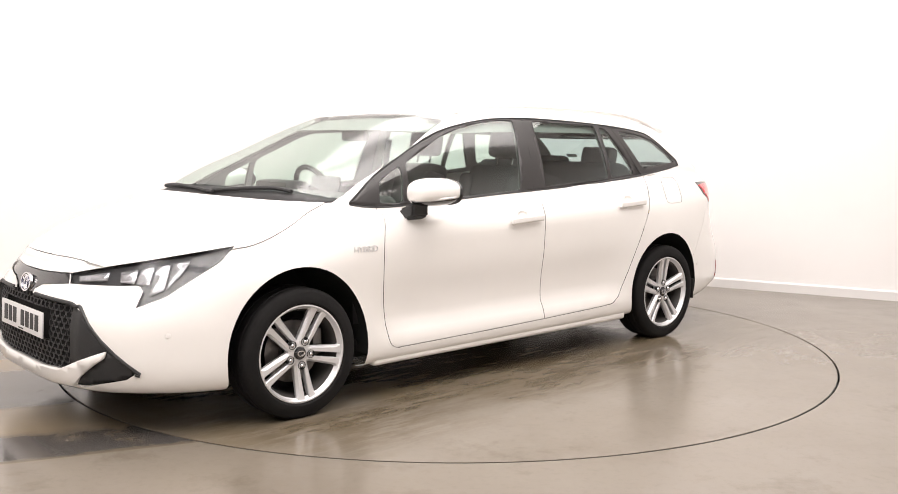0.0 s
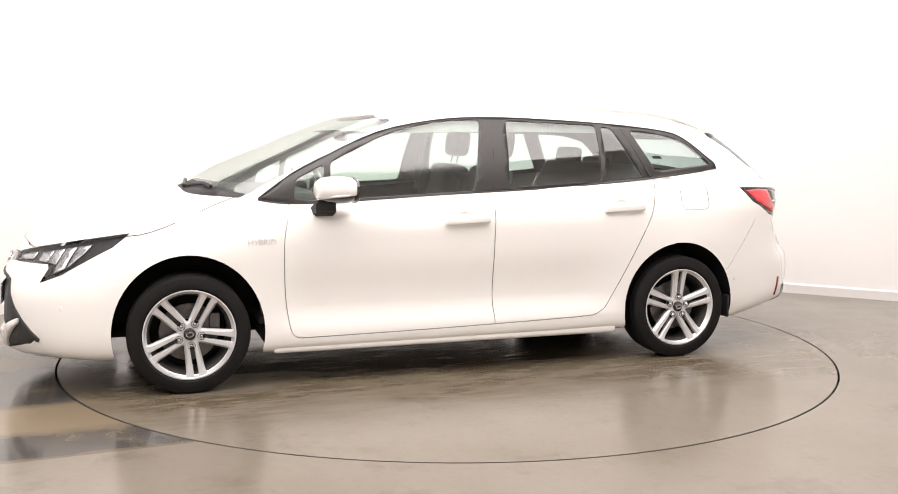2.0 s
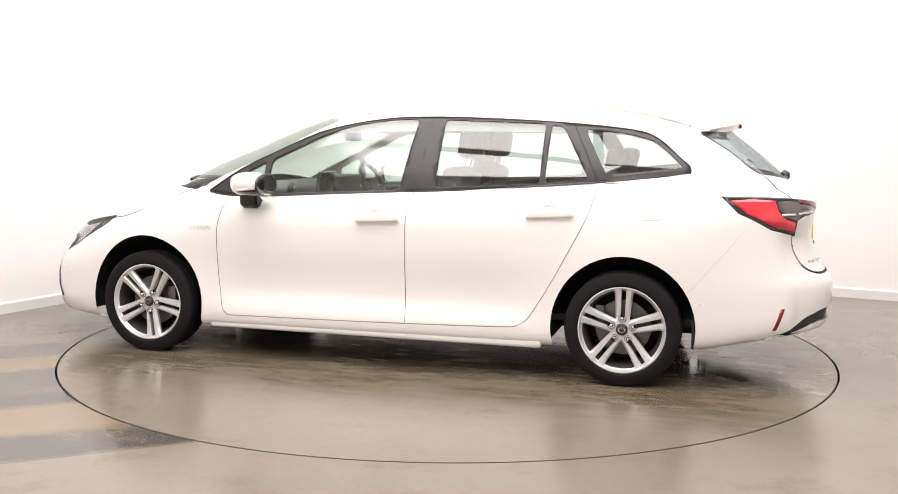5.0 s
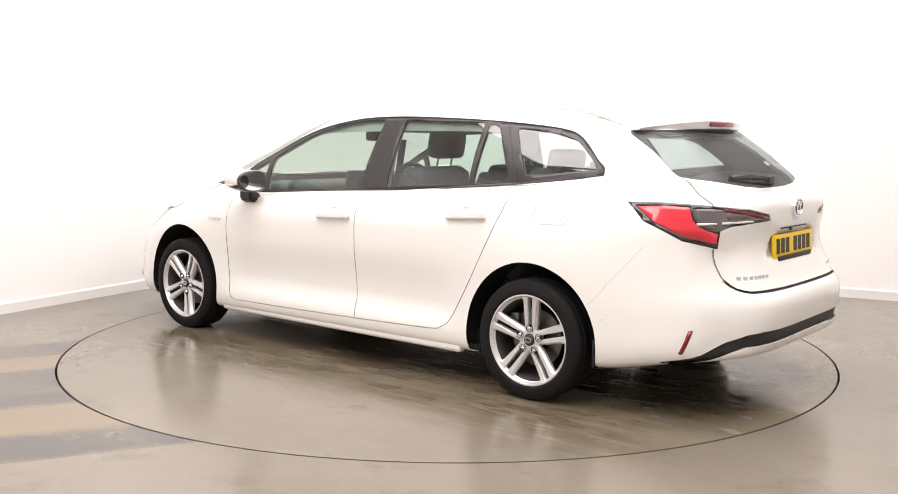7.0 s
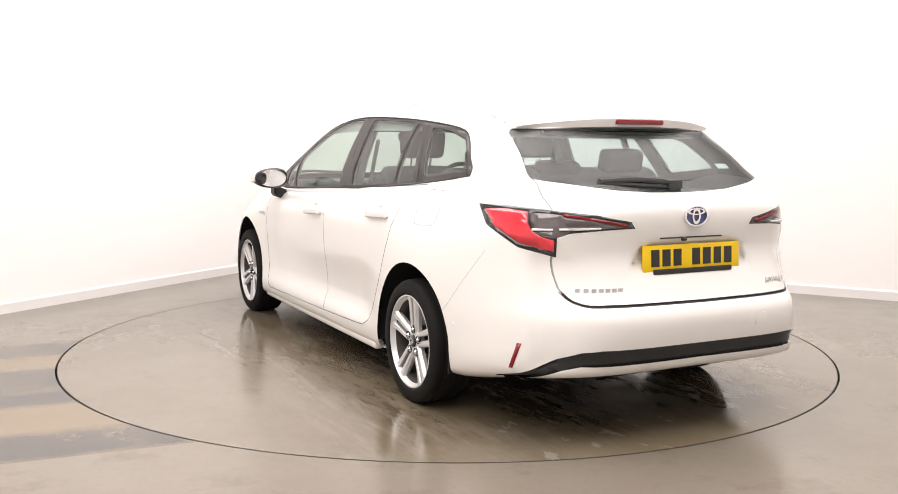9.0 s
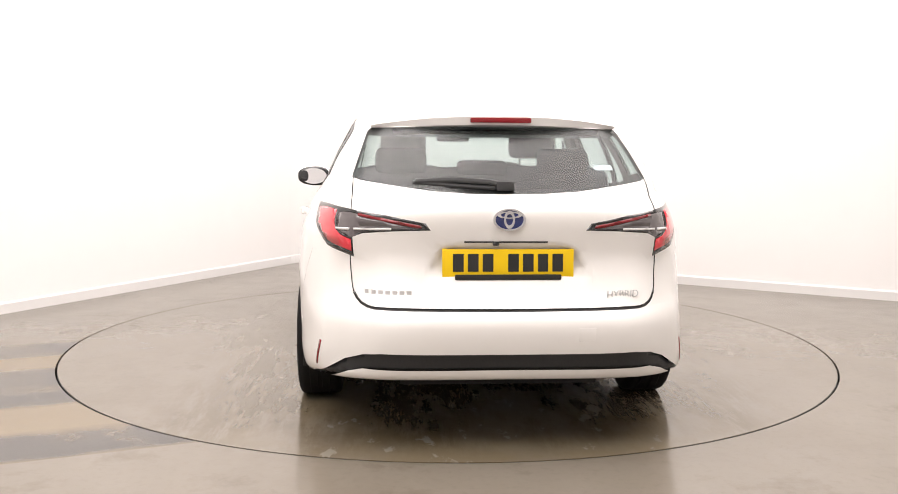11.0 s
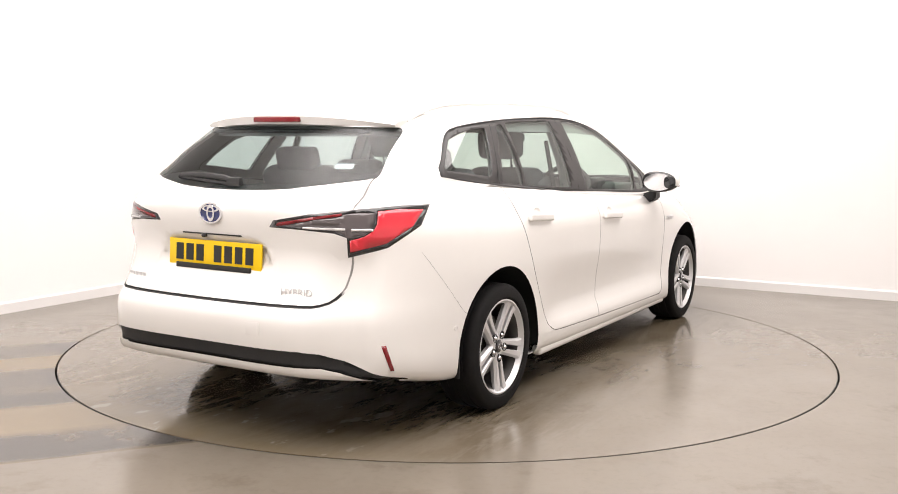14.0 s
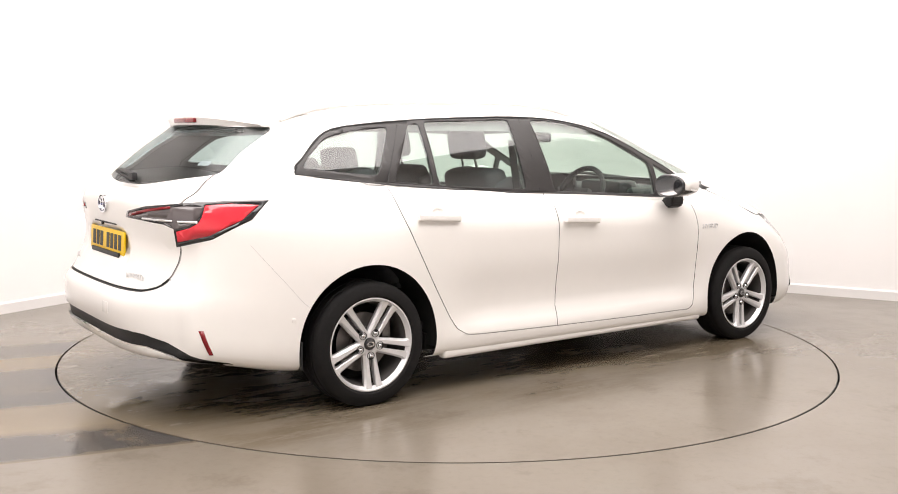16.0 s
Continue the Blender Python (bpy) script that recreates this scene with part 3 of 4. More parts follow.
region("nose_bar", [(-0.02, 0.650), (0.12, 0.650), (0.318, 0.658), (0.355, 0.616), (0.175, 0.596), (0.112, 0.572), (0.10, 0.545), (-0.02, 0.545)], END, nose)
GRILLE = [(-0.02, 0.562), (0.13, 0.552), (0.40, 0.546), (0.465, 0.535), (0.518, 0.513), (0.722, 0.295), (0.725, 0.276), (0.700, 0.254), (0.525, 0.209), (-0.02, 0.205)]
region("grille", GRILLE, END, nose)
region("chin_blade", [(-0.02, 0.258), (0.20, 0.256), (0.40, 0.270), (0.640, 0.369), (0.635, 0.341), (0.515, 0.248), (0.48, 0.208), (-0.02, 0.17)], END, nose)

TAIL = [(-0.474, 0.962), (-0.60, 0.963), (-0.775, 0.953), (-0.97, 0.934), (-1.110, 0.905), (-1.126, 0.877), (-1.0, 0.872), (-0.868, 0.860), (-0.818, 0.842), (-0.814, 0.762), (-0.655, 0.798), (-0.515, 0.880)]
region("tail_lamp", TAIL, TAIL_CORNER, behind)


def in_lamp(f):
    return behind(f) and f[TAG] in [TAGS.get(n, -1) for n in ("tail_lamp", "tail_red", "tail_smoke", "tail_stripe", "tail_bar")]


region("tail_red", [(-0.504, 0.942), (-0.60, 0.949), (-0.694, 0.942), (-0.698, 0.893), (-0.712, 0.868), (-0.748, 0.846), (-0.807, 0.830), (-0.805, 0.784), (-0.662, 0.816), (-0.550, 0.880)], TAIL_CORNER, in_lamp)
region("tail_smoke", [(-0.703, 0.938), (-0.775, 0.941), (-0.97, 0.922), (-1.095, 0.899), (-1.10, 0.885), (-1.0, 0.883), (-0.868, 0.872), (-0.832, 0.854), (-0.818, 0.838), (-0.752, 0.853), (-0.722, 0.874), (-0.706, 0.900)], TAIL_CORNER, in_lamp)
region("tail_stripe", [(-0.838, 0.938), (-0.95, 0.924), (-1.090, 0.897), (-1.098, 0.886), (-1.076, 0.886), (-0.95, 0.913), (-0.838, 0.928)], TAIL_CORNER, in_lamp)
region("tail_bar", [(-0.715, 0.876), (-0.80, 0.878), (-0.80, 0.869), (-0.715, 0.866)], TAIL_CORNER, in_lamp)
region("tail_bar", [(-0.825, 0.880), (-0.99, 0.884), (-0.99, 0.877), (-0.825, 0.871)], TAIL_CORNER, in_lamp)
region("rear_insert", [(-0.02, 0.405), (0.50, 0.405), (0.57, 0.396), (0.64, 0.366), (0.775, 0.268), (0.80, 0.20), (0.72, 0.20), (0.70, 0.278), (0.63, 0.318), (0.57, 0.338), (-0.02, 0.341)], END, lambda f: f.calc_center_median().x < -2.0)
region("rear_reflector", [(-0.685, 0.416), (-0.667, 0.416), (-0.632, 0.310), (-0.648, 0.310)], TAIL_CORNER, behind)

HANDLES = ((0.066, -0.190, 0.806, 0.818), (-0.862, -1.104, 0.853, 0.866))
for x0, x1, z0, z1 in HANDLES:
    mid, high = (x0 + x1) / 2 + 0.01, (z0 + z1) / 2 + 0.016
    rims = [[(mid + 0.044 * k * math.cos(2 * math.pi * i / 18), high + 0.030 * k * math.sin(2 * math.pi * i / 18)) for i in range(18)] for k in (1.0, 0.80, 0.4)]
    for rim in rims:
        cut(rim, SIDE, side_low)
    for v in shell.verts:
        if v.co.y > 0.6 and within((v.co.x, v.co.z), rims[0]):
            v.co.y -= 0.012 * ease(math.hypot((v.co.x - mid) / 0.044, (v.co.z - high) / 0.030), 0.99, 0.62)

# hollow in the tailgate for the plate: sloping top and sides, running out downwards
RECESS = [(-0.02, 0.824), (0.236, 0.824), (0.262, 0.812), (0.335, 0.725), (0.335, 0.66), (-0.02, 0.66)]
RECESS_FLOOR = [(-0.02, 0.806), (0.228, 0.806), (0.248, 0.798), (0.312, 0.716), (0.312, 0.66), (-0.02, 0.66)]


def on_gate(f):
    return behind(f) and f[TAG] == 0


cut(RECESS, END, on_gate)
cut(RECESS_FLOOR, END, on_gate)
for v in {v for f in shell.faces if on_gate(f) for v in f.verts}:
    q = (abs(v.co.y), v.co.z)
    if v.co.x < -2.1 and within(q, RECESS):
        deep = 1.0 if within(q, RECESS_FLOOR) or beside(q, RECESS_FLOOR[:5], 0.002) else 0.0
        v.co.x += 0.020 * deep * ease(v.co.z, 0.665, 0.78)

# shut lines, then the panels between them
FRONT_SHUT = curve_through([(0.850, 0.900), (0.879, 0.800), (0.893, 0.697), (0.891, 0.500), (0.883, 0.395), (0.866, 0.290), (0.845, 0.254), (0.815, 0.243)], 3)
SILL_SHUT = curve_through([(0.815, 0.243), (0.30, 0.248), (-0.217, 0.257), (-0.72, 0.270), (-0.81, 0.277)], 2)
REAR_SHUT = curve_through([(-0.81, 0.277), (-0.848, 0.296), (-0.890, 0.335), (-1.002, 0.523), (-1.131, 0.767), (-1.180, 0.880), (-1.215, 1.006)], 3)
MID_SHUT = curve_through([(-0.228, 0.953), (-0.218, 0.800), (-0.213, 0.612), (-0.212, 0.400), (-0.220, 0.257)], 3)
FLAP = round_off([(-1.372, 1.000), (-1.554, 1.000), (-1.550, 0.842), (-1.360, 0.842)], 0.045, 4)
BONNET = curve_through([(2.130, 0.0), (2.118, 0.200), (2.045, 0.480), (1.846, 0.672), (1.616, 0.775), (1.490, 0.803), (1.371, 0.797), (1.219, 0.752), (1.10, 0.738)], 3)
HATCH = curve_through([(0.612, 1.068), (0.614, 1.02), (0.617, 0.952), (0.621, 0.772), (0.617, 0.697), (0.603, 0.621), (0.552, 0.580), (0.426, 0.576), (-0.02, 0.573)], 3)
seam_on = {0}


def on_top(f):
    return f.calc_center_median().x > 1.0 and K_BELT - 14 <= f[ROW] < K_BELT + 1


for line in (FRONT_SHUT, SILL_SHUT, REAR_SHUT, MID_SHUT):
    seam(line, SIDE, side_low, 0.004)
seam(FLAP + FLAP[:1], SIDE, side_low, 0.0035, "flap_gap")
seam(BONNET, PLAN, on_top, 0.0045, "bonnet_gap")
seam(HATCH, END, behind, 0.006, "tailgate_gap")
seam_on.add(TAGS["tailgate_gap"])
seam(HATCH[-10:], END, behind, 0.011, "tailgate_lip")
seam_on = {0}
seam(curve_through([(-1.672, 0.495), (-1.70, 0.522), (-1.76, 0.595), (-1.84, 0.690), (-1.90, 0.765)], 3), SIDE, side_low, 0.0018, "bumper_gap")


def panel(name, poly, axes, keep):
    mark(name, lambda f: f[TAG] == 0 and keep(f) and within(flat(f.calc_center_median(), axes), poly))


panel("front_door", FRONT_SHUT + SILL_SHUT[:4] + MID_SHUT[::-1] + [(0.3, 0.95)], SIDE, side_low)
panel("rear_door", MID_SHUT + SILL_SHUT[4:] + REAR_SHUT + [(-0.6, 1.0)], SIDE, side_low)
panel("fuel_flap", FLAP, SIDE, side_low)
panel("bonnet", BONNET + [(1.20, 0.72), (1.20, -0.05), (2.2, -0.05)], PLAN, on_top)
panel("tailgate", HATCH + [(-0.05, 0.573), (-0.05, 1.2), (0.56, 1.2)], END, lambda f: behind(f) and f.calc_center_median().x < -1.85)
region("front_bumper", [(2.6, 0.695), (2.02, 0.600), (1.90, 0.555), (1.66, 0.515), (1.50, 0.10), (2.6, 0.10)], SIDE, lambda f: f[TAG] in (0, TAGS.get("front_bumper", -1)) and f.calc_center_median().x > 1.4)
region("rear_bumper", [(-2.6, 0.574), (-2.25, 0.574), (-2.0, 0.560), (-1.68, 0.490), (-1.5, 0.10), (-2.6, 0.10)], SIDE, lambda f: f[TAG] in (0, TAGS.get("rear_bumper", -1)) and f.calc_center_median().x < -1.4)


def faces_of(*names):
    ids = {0 if n == "" else TAGS[n] for n in names}
    return [f for f in shell.faces if f[TAG] in ids]


def sheet(faces, side=0, sink=0.0):
    """Copy faces of the shell: side 1 the car's left, -1 its right, 0 both in one mesh."""
    bm = bmesh.new()
    flow = bm.verts.layers.float_vector.new("flow")
    centre = {}
    for s in ((1, -1) if side == 0 else (side,)):
        made = {}
        for f in faces:
            vs = []
            for v in f.verts:
                mid = side == 0 and abs(v.co.y) < 0.0025 and f[ROW] < 54
                if mid and v in centre:
                    made[v] = centre[v]
                if v not in made:
                    p = v.co - v.normal * sink
                    made[v] = bm.verts.new((p.x, 0 if mid else p.y * s, p.z))
                    made[v][flow] = Vector((v.normal.x, 0 if mid else v.normal.y * s, v.normal.z)).normalized()
                    if mid:
                        centre[v] = made[v]
                vs.append(made[v])
            if bm.faces.get(vs) is None:
                bm.faces.new(vs if s > 0 else vs[::-1])
    return bm


def plain(bm):
    """Drop the shell's own normals, for pieces with edges of their own."""
    bm.verts.layers.float_vector.remove(bm.verts.layers.float_vector["flow"])
    return bm


def on_shell(x, y, z, way):
    """The place and normal where a line from (x, y, z) along way meets the shell's left half."""
    p, n, _, _ = smooth_shell.ray_cast(Vector((x, y, z)), Vector(way))
    return p, n


car = new("estate_car")
tagged(car, "clean white hybrid estate car with silver alloy wheels on the turntable", "car")
shell.normal_update()
for name in ("", "roof", "bonnet", "tailgate", "front_bumper", "rear_bumper"):
    part(name or "body", sheet(faces_of(name)), PAINT, car)
part("chin_blade", plain(sheet(faces_of("chin_blade"), 0, -0.006)), PAINT, car, "white blade under the grille", solid=0.03)
part("windscreen", sheet(faces_of("windscreen")), SCREEN, car, "clear sloping windscreen")
part("rear_window", sheet(faces_of("rear_window")), REARSCREEN, car, "dark-tinted rear window")
part("cowl", sheet(faces_of("cowl"), 0, 0.006), PLASTIC, car, "black plastic scuttle panel", solid=0.01)
part("grille_backing", sheet(faces_of("grille"), 0, 0.045), LINER, car, "black grille backing")
part("nose_bar", sheet(faces_of("nose_bar"), 0, 0.004), GLOSS, car, "dark grey bar beside the badge", solid=0.01)
part("rear_insert", sheet(faces_of("rear_insert"), 0, 0.012), PLASTIC, car, "black plastic bumper insert", solid=0.01)
part("tailgate_gap", sheet(faces_of("tailgate_gap"), 0, 0.005), SHUT, car, "narrow shut line")
part("tailgate_lip", sheet(faces_of("tailgate_lip"), 0, 0.006), GAP, car, "dark gap under the tailgate")
for side in (1, -1):
    part("bonnet_gap", sheet(faces_of("bonnet_gap"), side, 0.005), SHUT, car, "narrow shut line")
    part("bumper_gap", sheet(faces_of("bumper_gap"), side, 0.001), FAINT, car, "narrow bumper joint")
    part("door_gap", sheet(faces_of("gap"), side, 0.005), SHUT, car, "narrow shut lines round the doors")
for side in (1, -1):
    part("window_trim", sheet(faces_of("window_trim"), side), TRIM, car, "matt black window surround", solid=0.014)
    for n in PANES:
        part(n, sheet(faces_of(n), side, 0.003), PRIVACY if n.startswith("rear_") else GLASS, car, "greenish tinted glass pane")
    part("front_door", sheet(faces_of("front_door"), side), PAINT, car)
    part("rear_door", sheet(faces_of("rear_door"), side), PAINT, car)
    lamp = part("headlamp", sheet(faces_of("headlamp", "lamp_bowl", "day_lamp"), side, -0.001), LENS, car, "clear wedge-shaped headlamp")
    part("lamp_housing", sheet(faces_of("headlamp", "lamp_bowl", "day_lamp"), side, 0.022), HOUSING, lamp, "dark grey lamp housing")
    part("lamp_bowl", sheet(faces_of("lamp_bowl"), side, 0.010), BOWL, lamp, "bright faceted reflector", solid=0.008)
    part("day_lamp", sheet(faces_of("day_lamp"), side, 0.012), BOWL, lamp, "pale daytime lamp strip", solid=0.008)
    lamp = part("tail_lamp", sheet(faces_of("tail_lamp"), side), GLOSS, car, "black-edged wrap-round tail lamp", solid=0.02)
    part("tail_smoke", sheet(faces_of("tail_smoke"), side, 0.001), SMOKE, lamp, "smoked lamp lens", solid=0.01)
    part("tail_red", sheet(faces_of("tail_red"), side, -0.001), RED, lamp, "bright red lamp lens", solid=0.01)
    part("tail_stripe", sheet(faces_of("tail_stripe"), side, -0.001), DARKRED, lamp, "thin dark red lamp stripe", solid=0.01)
    part("tail_bar", sheet(faces_of("tail_bar"), side, -0.003), CLEARBAR, lamp, "thin white lamp bar", solid=0.01)
    part("rear_reflector", sheet(faces_of("rear_reflector"), side, -0.002), DARKRED, car, "narrow dark red reflector", solid=0.01)
part("fuel_flap", sheet(faces_of("fuel_flap"), 1), PAINT, car)
part("flap_gap", sheet(faces_of("flap_gap"), 1, 0.003), FAINT, car, "narrow gap round the fuel flap")
part("quarter_panel", sheet(faces_of("fuel_flap", "flap_gap"), -1), PAINT, car)


# ---------------------------------------------------------------- nose
def grille_mesh():
    """Honeycomb bars over the grille's opening."""
    bm = bmesh.new()
    w, h = 0.042, 0.023

    def strut(a, c, t=0.003):
        if not all(within((abs(p[0]), p[1]), GRILLE) for p in (a, c)):
            return
        if any(0.375 < p[1] < 0.50 and abs(p[0]) < 0.27 for p in (a, c)):
            return
        pts = []
        for y, z in (a, c):
            p, n = on_shell(3.0, abs(y), z, (-1, 0, 0))
            if p is None:
                return
            pts.append((Vector((p.x - 0.026, y, z)), n))
        d = (pts[1][0] - pts[0][0]).normalized()
        up = Vector((1, 0, 0)).cross(d).normalized() * t
        vs = [bm.verts.new(p + o * up + Vector((e, 0, 0))) for p, _ in pts for e in (0.006, -0.012) for o in (-1, 1)]
        for f in ((0, 1, 5, 4), (2, 3, 1, 0), (1, 3, 7, 5), (2, 0, 4, 6)):
            bm.faces.new([vs[i] for i in f])
    rows_n = int(0.36 / (h * 1.0)) + 1
    for r in range(rows_n):
        z = 0.205 + r * h
        for cidx in range(-17, 18):
            y = (cidx + 0.5 * (r % 2)) * w
            strut((y - w / 3, z), (y + w / 3, z))
            strut((y + w / 3, z), (y + w / 2 + w / 6 - 0.009, z + h))
            strut((y - w / 3, z), (y - w / 2 - w / 6 + 0.009, z + h))
    bmesh.ops.recalc_face_normals(bm, faces=bm.faces)
    return bm


part("grille", grille_mesh(), PLASTIC, car, "gloss black honeycomb grille", smooth=0)
for side in (1, -1):
    # plain corner piece of the grille, outboard of the mesh
    bm = sheet([f for f in faces_of("grille") if f.calc_center_median().y > 0.44], side, 0.008)
    part("grille_corner", bm, PLASTIC, car, "black plastic bumper corner", solid=0.02)
for side in (1, -1):
    bm = bmesh.new()
    run = []
    for y, z in curve_through(GRILLE[1:7], 4):
        p, n = on_shell(3.0, y, z, (-1, 0, 0))
        if p is not None:
            run.append((p.x - 0.002, y * side, z))
    tube(bm, run, 0.009, 8)
    part("grille_surround", bm, PLASTIC, car, "dark grille edge moulding")


def oval(bm, rx, rz, depth, m, n=40, inner=0.0):
    if inner:
        lathe(bm, ((1, 0), (1, depth), (inner, depth), (inner, 0)), n, m @ Matrix.Diagonal((rx, 1, rz, 1)), close=True)
    else:
        top = [bm.verts.new(m @ Vector((rx * math.cos(2 * math.pi * i / n), depth, rz * math.sin(2 * math.pi * i / n)))) for i in range(n)]
        low = [bm.verts.new(m @ Vector((rx * math.cos(2 * math.pi * i / n), 0, rz * math.sin(2 * math.pi * i / n)))) for i in range(n)]
        bm.faces.new(top)
        for i in range(n):
            bm.faces.new((low[i], low[(i + 1) % n], top[(i + 1) % n], top[i]))
    bmesh.ops.recalc_face_normals(bm, faces=bm.faces)
    return bm


def badge(m, rx, rz):
    """Oval badge, its face towards the local y axis."""
    disc = part("badge", oval(bmesh.new(), rx, rz, 0.006, m), BLUE, car, "blue enamel oval badge")
    part("badge_ring", oval(bmesh.new(), rx * 1.06, rz * 1.06, 0.011, m, inner=0.86), CHROME, disc, "chrome oval ring")
    part("badge_hoop", oval(bmesh.new(), rx * 0.36, rz * 0.86, 0.010, m, inner=0.62), CHROME, disc, "chrome hoop")
    part("badge_hoop", oval(bmesh.new(), rx * 0.82, rz * 0.34, 0.009, m @ pose(0, 0, rz * 0.45), inner=0.70), CHROME, disc, "chrome hoop")


badge(pose(2.208, 0, 0.588, 0, 0, -90) @ pose(0, 0, 0, 12), 0.058, 0.040)
badge(pose(-2.289, 0, 0.921, 0, 0, 90), 0.060, 0.041)


def number_plate(name, m, mat, label):
    plate = part(name, box(bmesh.new(), (0, 0, 0), (0.520, 0.008, 0.111), 0.002), mat, car, label, smooth=30)
    plate.matrix_basis = m
    for i in range(7):
        x = (-0.196 + i * 0.0585 + (0.042 if i > 3 else 0.0))
        part("plate_bar", box(bmesh.new(), (x, 0.0048, 0.002), (0.042 if i != 1 else 0.040, 0.002, 0.070), 0.0), INK, plate, smooth=0)
    part("plate_footer", box(bmesh.new(), (0, 0.0048, -0.047), (0.06, 0.002, 0.005)), INK, plate, smooth=0)
    return plate


number_plate("front_plate", pose(2.240, 0, 0.432, 0, 0, -90) @ pose(0, 0, 0, 3), WHITEPLATE, "white front number plate")
number_plate("rear_plate", pose(-2.277, 0.000, 0.748, 0, 0, 90) @ pose(0, 0, 0, 3), YELLOW, "yellow rear number plate")
part("plate_holder", box(bmesh.new(), (-2.290, 0.0, 0.694), (0.010, 0.42, 0.022), 0.004), INK, car, "black plate holder strip")
# black strip added for the line of shadow along the plate recess's top
part("tailgate_shade", box(bmesh.new(), (-2.280, 0.01, 0.832), (0.012, 0.33, 0.006), 0.0025), INK, car, "thin dark strip standing for the shade above the plate")
part("rear_camera", box(bmesh.new(), (-2.284, 0.05, 0.826), (0.014, 0.026, 0.018), 0.006), GLOSS, car, "small black reversing camera")


def lettering(name, body_text, m, size, mat, label):
    cu = bpy.data.curves.new(name, "FONT")
    cu.body, cu.size, cu.extrude, cu.align_x, cu.align_y = body_text, size, 0.002, "CENTER", "CENTER"
    tmp = bpy.data.objects.new("tmp", cu)
    scene.collection.objects.link(tmp)
    me = bpy.data.meshes.new_from_object(tmp.evaluated_get(bpy.context.evaluated_depsgraph_get()))
    bpy.data.objects.remove(tmp)
    ob = new(name, me)
    me.materials.clear()
    me.materials.append(mat)
    ob.parent = car
    ob.matrix_basis = m
    return tagged(ob, label)


# ---------------------------------------------------------------- tail
def spoiler():
    """Roof spoiler: a thin curved slab over the rear window."""
    bm = bmesh.new()
    n, rows = 24, []
    for i in range(n + 1):
        s = -1 + 2 * i / n
        y = 0.542 * s
        back = -1.895 + 0.150 * abs(s) ** 2.6
        root = -1.66 + 0.02 * abs(s)
        zt = 1.334 - 0.042 * abs(s) ** 2.4
        th = 1 - 0.75 * abs(s) ** 3
        rows.append([bm.verts.new(p) for p in (
            (root, y, zt + 0.036 - 0.012 * abs(s)), ((root + back) / 2, y, zt + 0.022), (back + 0.012, y, zt + 0.006), (back, y, zt - 0.006 * th), (back + 0.010, y, zt - 0.042 * th), (back + 0.05, y, zt - 0.052 * th), (root - 0.02, y, zt - 0.052 * th))])
    for p, q in zip(rows, rows[1:]):
        for k in range(len(p)):
            j = (k + 1) % len(p)
            bm.faces.new((p[k], q[k], q[j], p[j]))
    bm.faces.new(rows[0])
    bm.faces.new(rows[-1][::-1])
    bmesh.ops.recalc_face_normals(bm, faces=bm.faces)
    return bm


sp = part("roof_spoiler", spoiler(), PAINT, car, "white roof spoiler")
part("brake_light", box(bmesh.new(), (-1.891, -0.012, 1.312), (0.020, 0.262, 0.022), 0.006), DARKRED, sp, "dark red high brake light")
bm = bmesh.new()
box(bm, (-1.80, 0, 1.262), (0.05, 0.90, 0.024), 0.01)
part("spoiler_underside", bm, GLOSS, sp, "black underside of the spoiler")

wiper = part("rear_wiper", tube(bmesh.new(), ((-2.150, -0.02, 1.040), (-2.145, 0.06, 1.060), (-2.128, 0.20, 1.068), (-2.108, 0.36, 1.060)), 0.013), PLASTIC, car, "black rear window wiper")
part("wiper_hub", box(bmesh.new(), (-2.152, 0.0, 1.045), (0.03, 0.075, 0.040), 0.012), PLASTIC, wiper, "black wiper cover")
part("wiper_blade", tube(bmesh.new(), ((-2.150, 0.04, 1.036), (-2.135, 0.20, 1.045), (-2.108, 0.37, 1.056)), 0.009), PLASTIC, wiper, "rubber wiper blade")
part("window_sticker", box(bmesh.new(), (-1.965, -0.44, 1.115), (0.002, 0.085, 0.032), m=pose(0, 0, 0, 0, 50, 12)), CLEARBAR, car, "small pale sticker in the rear window", smooth=0)


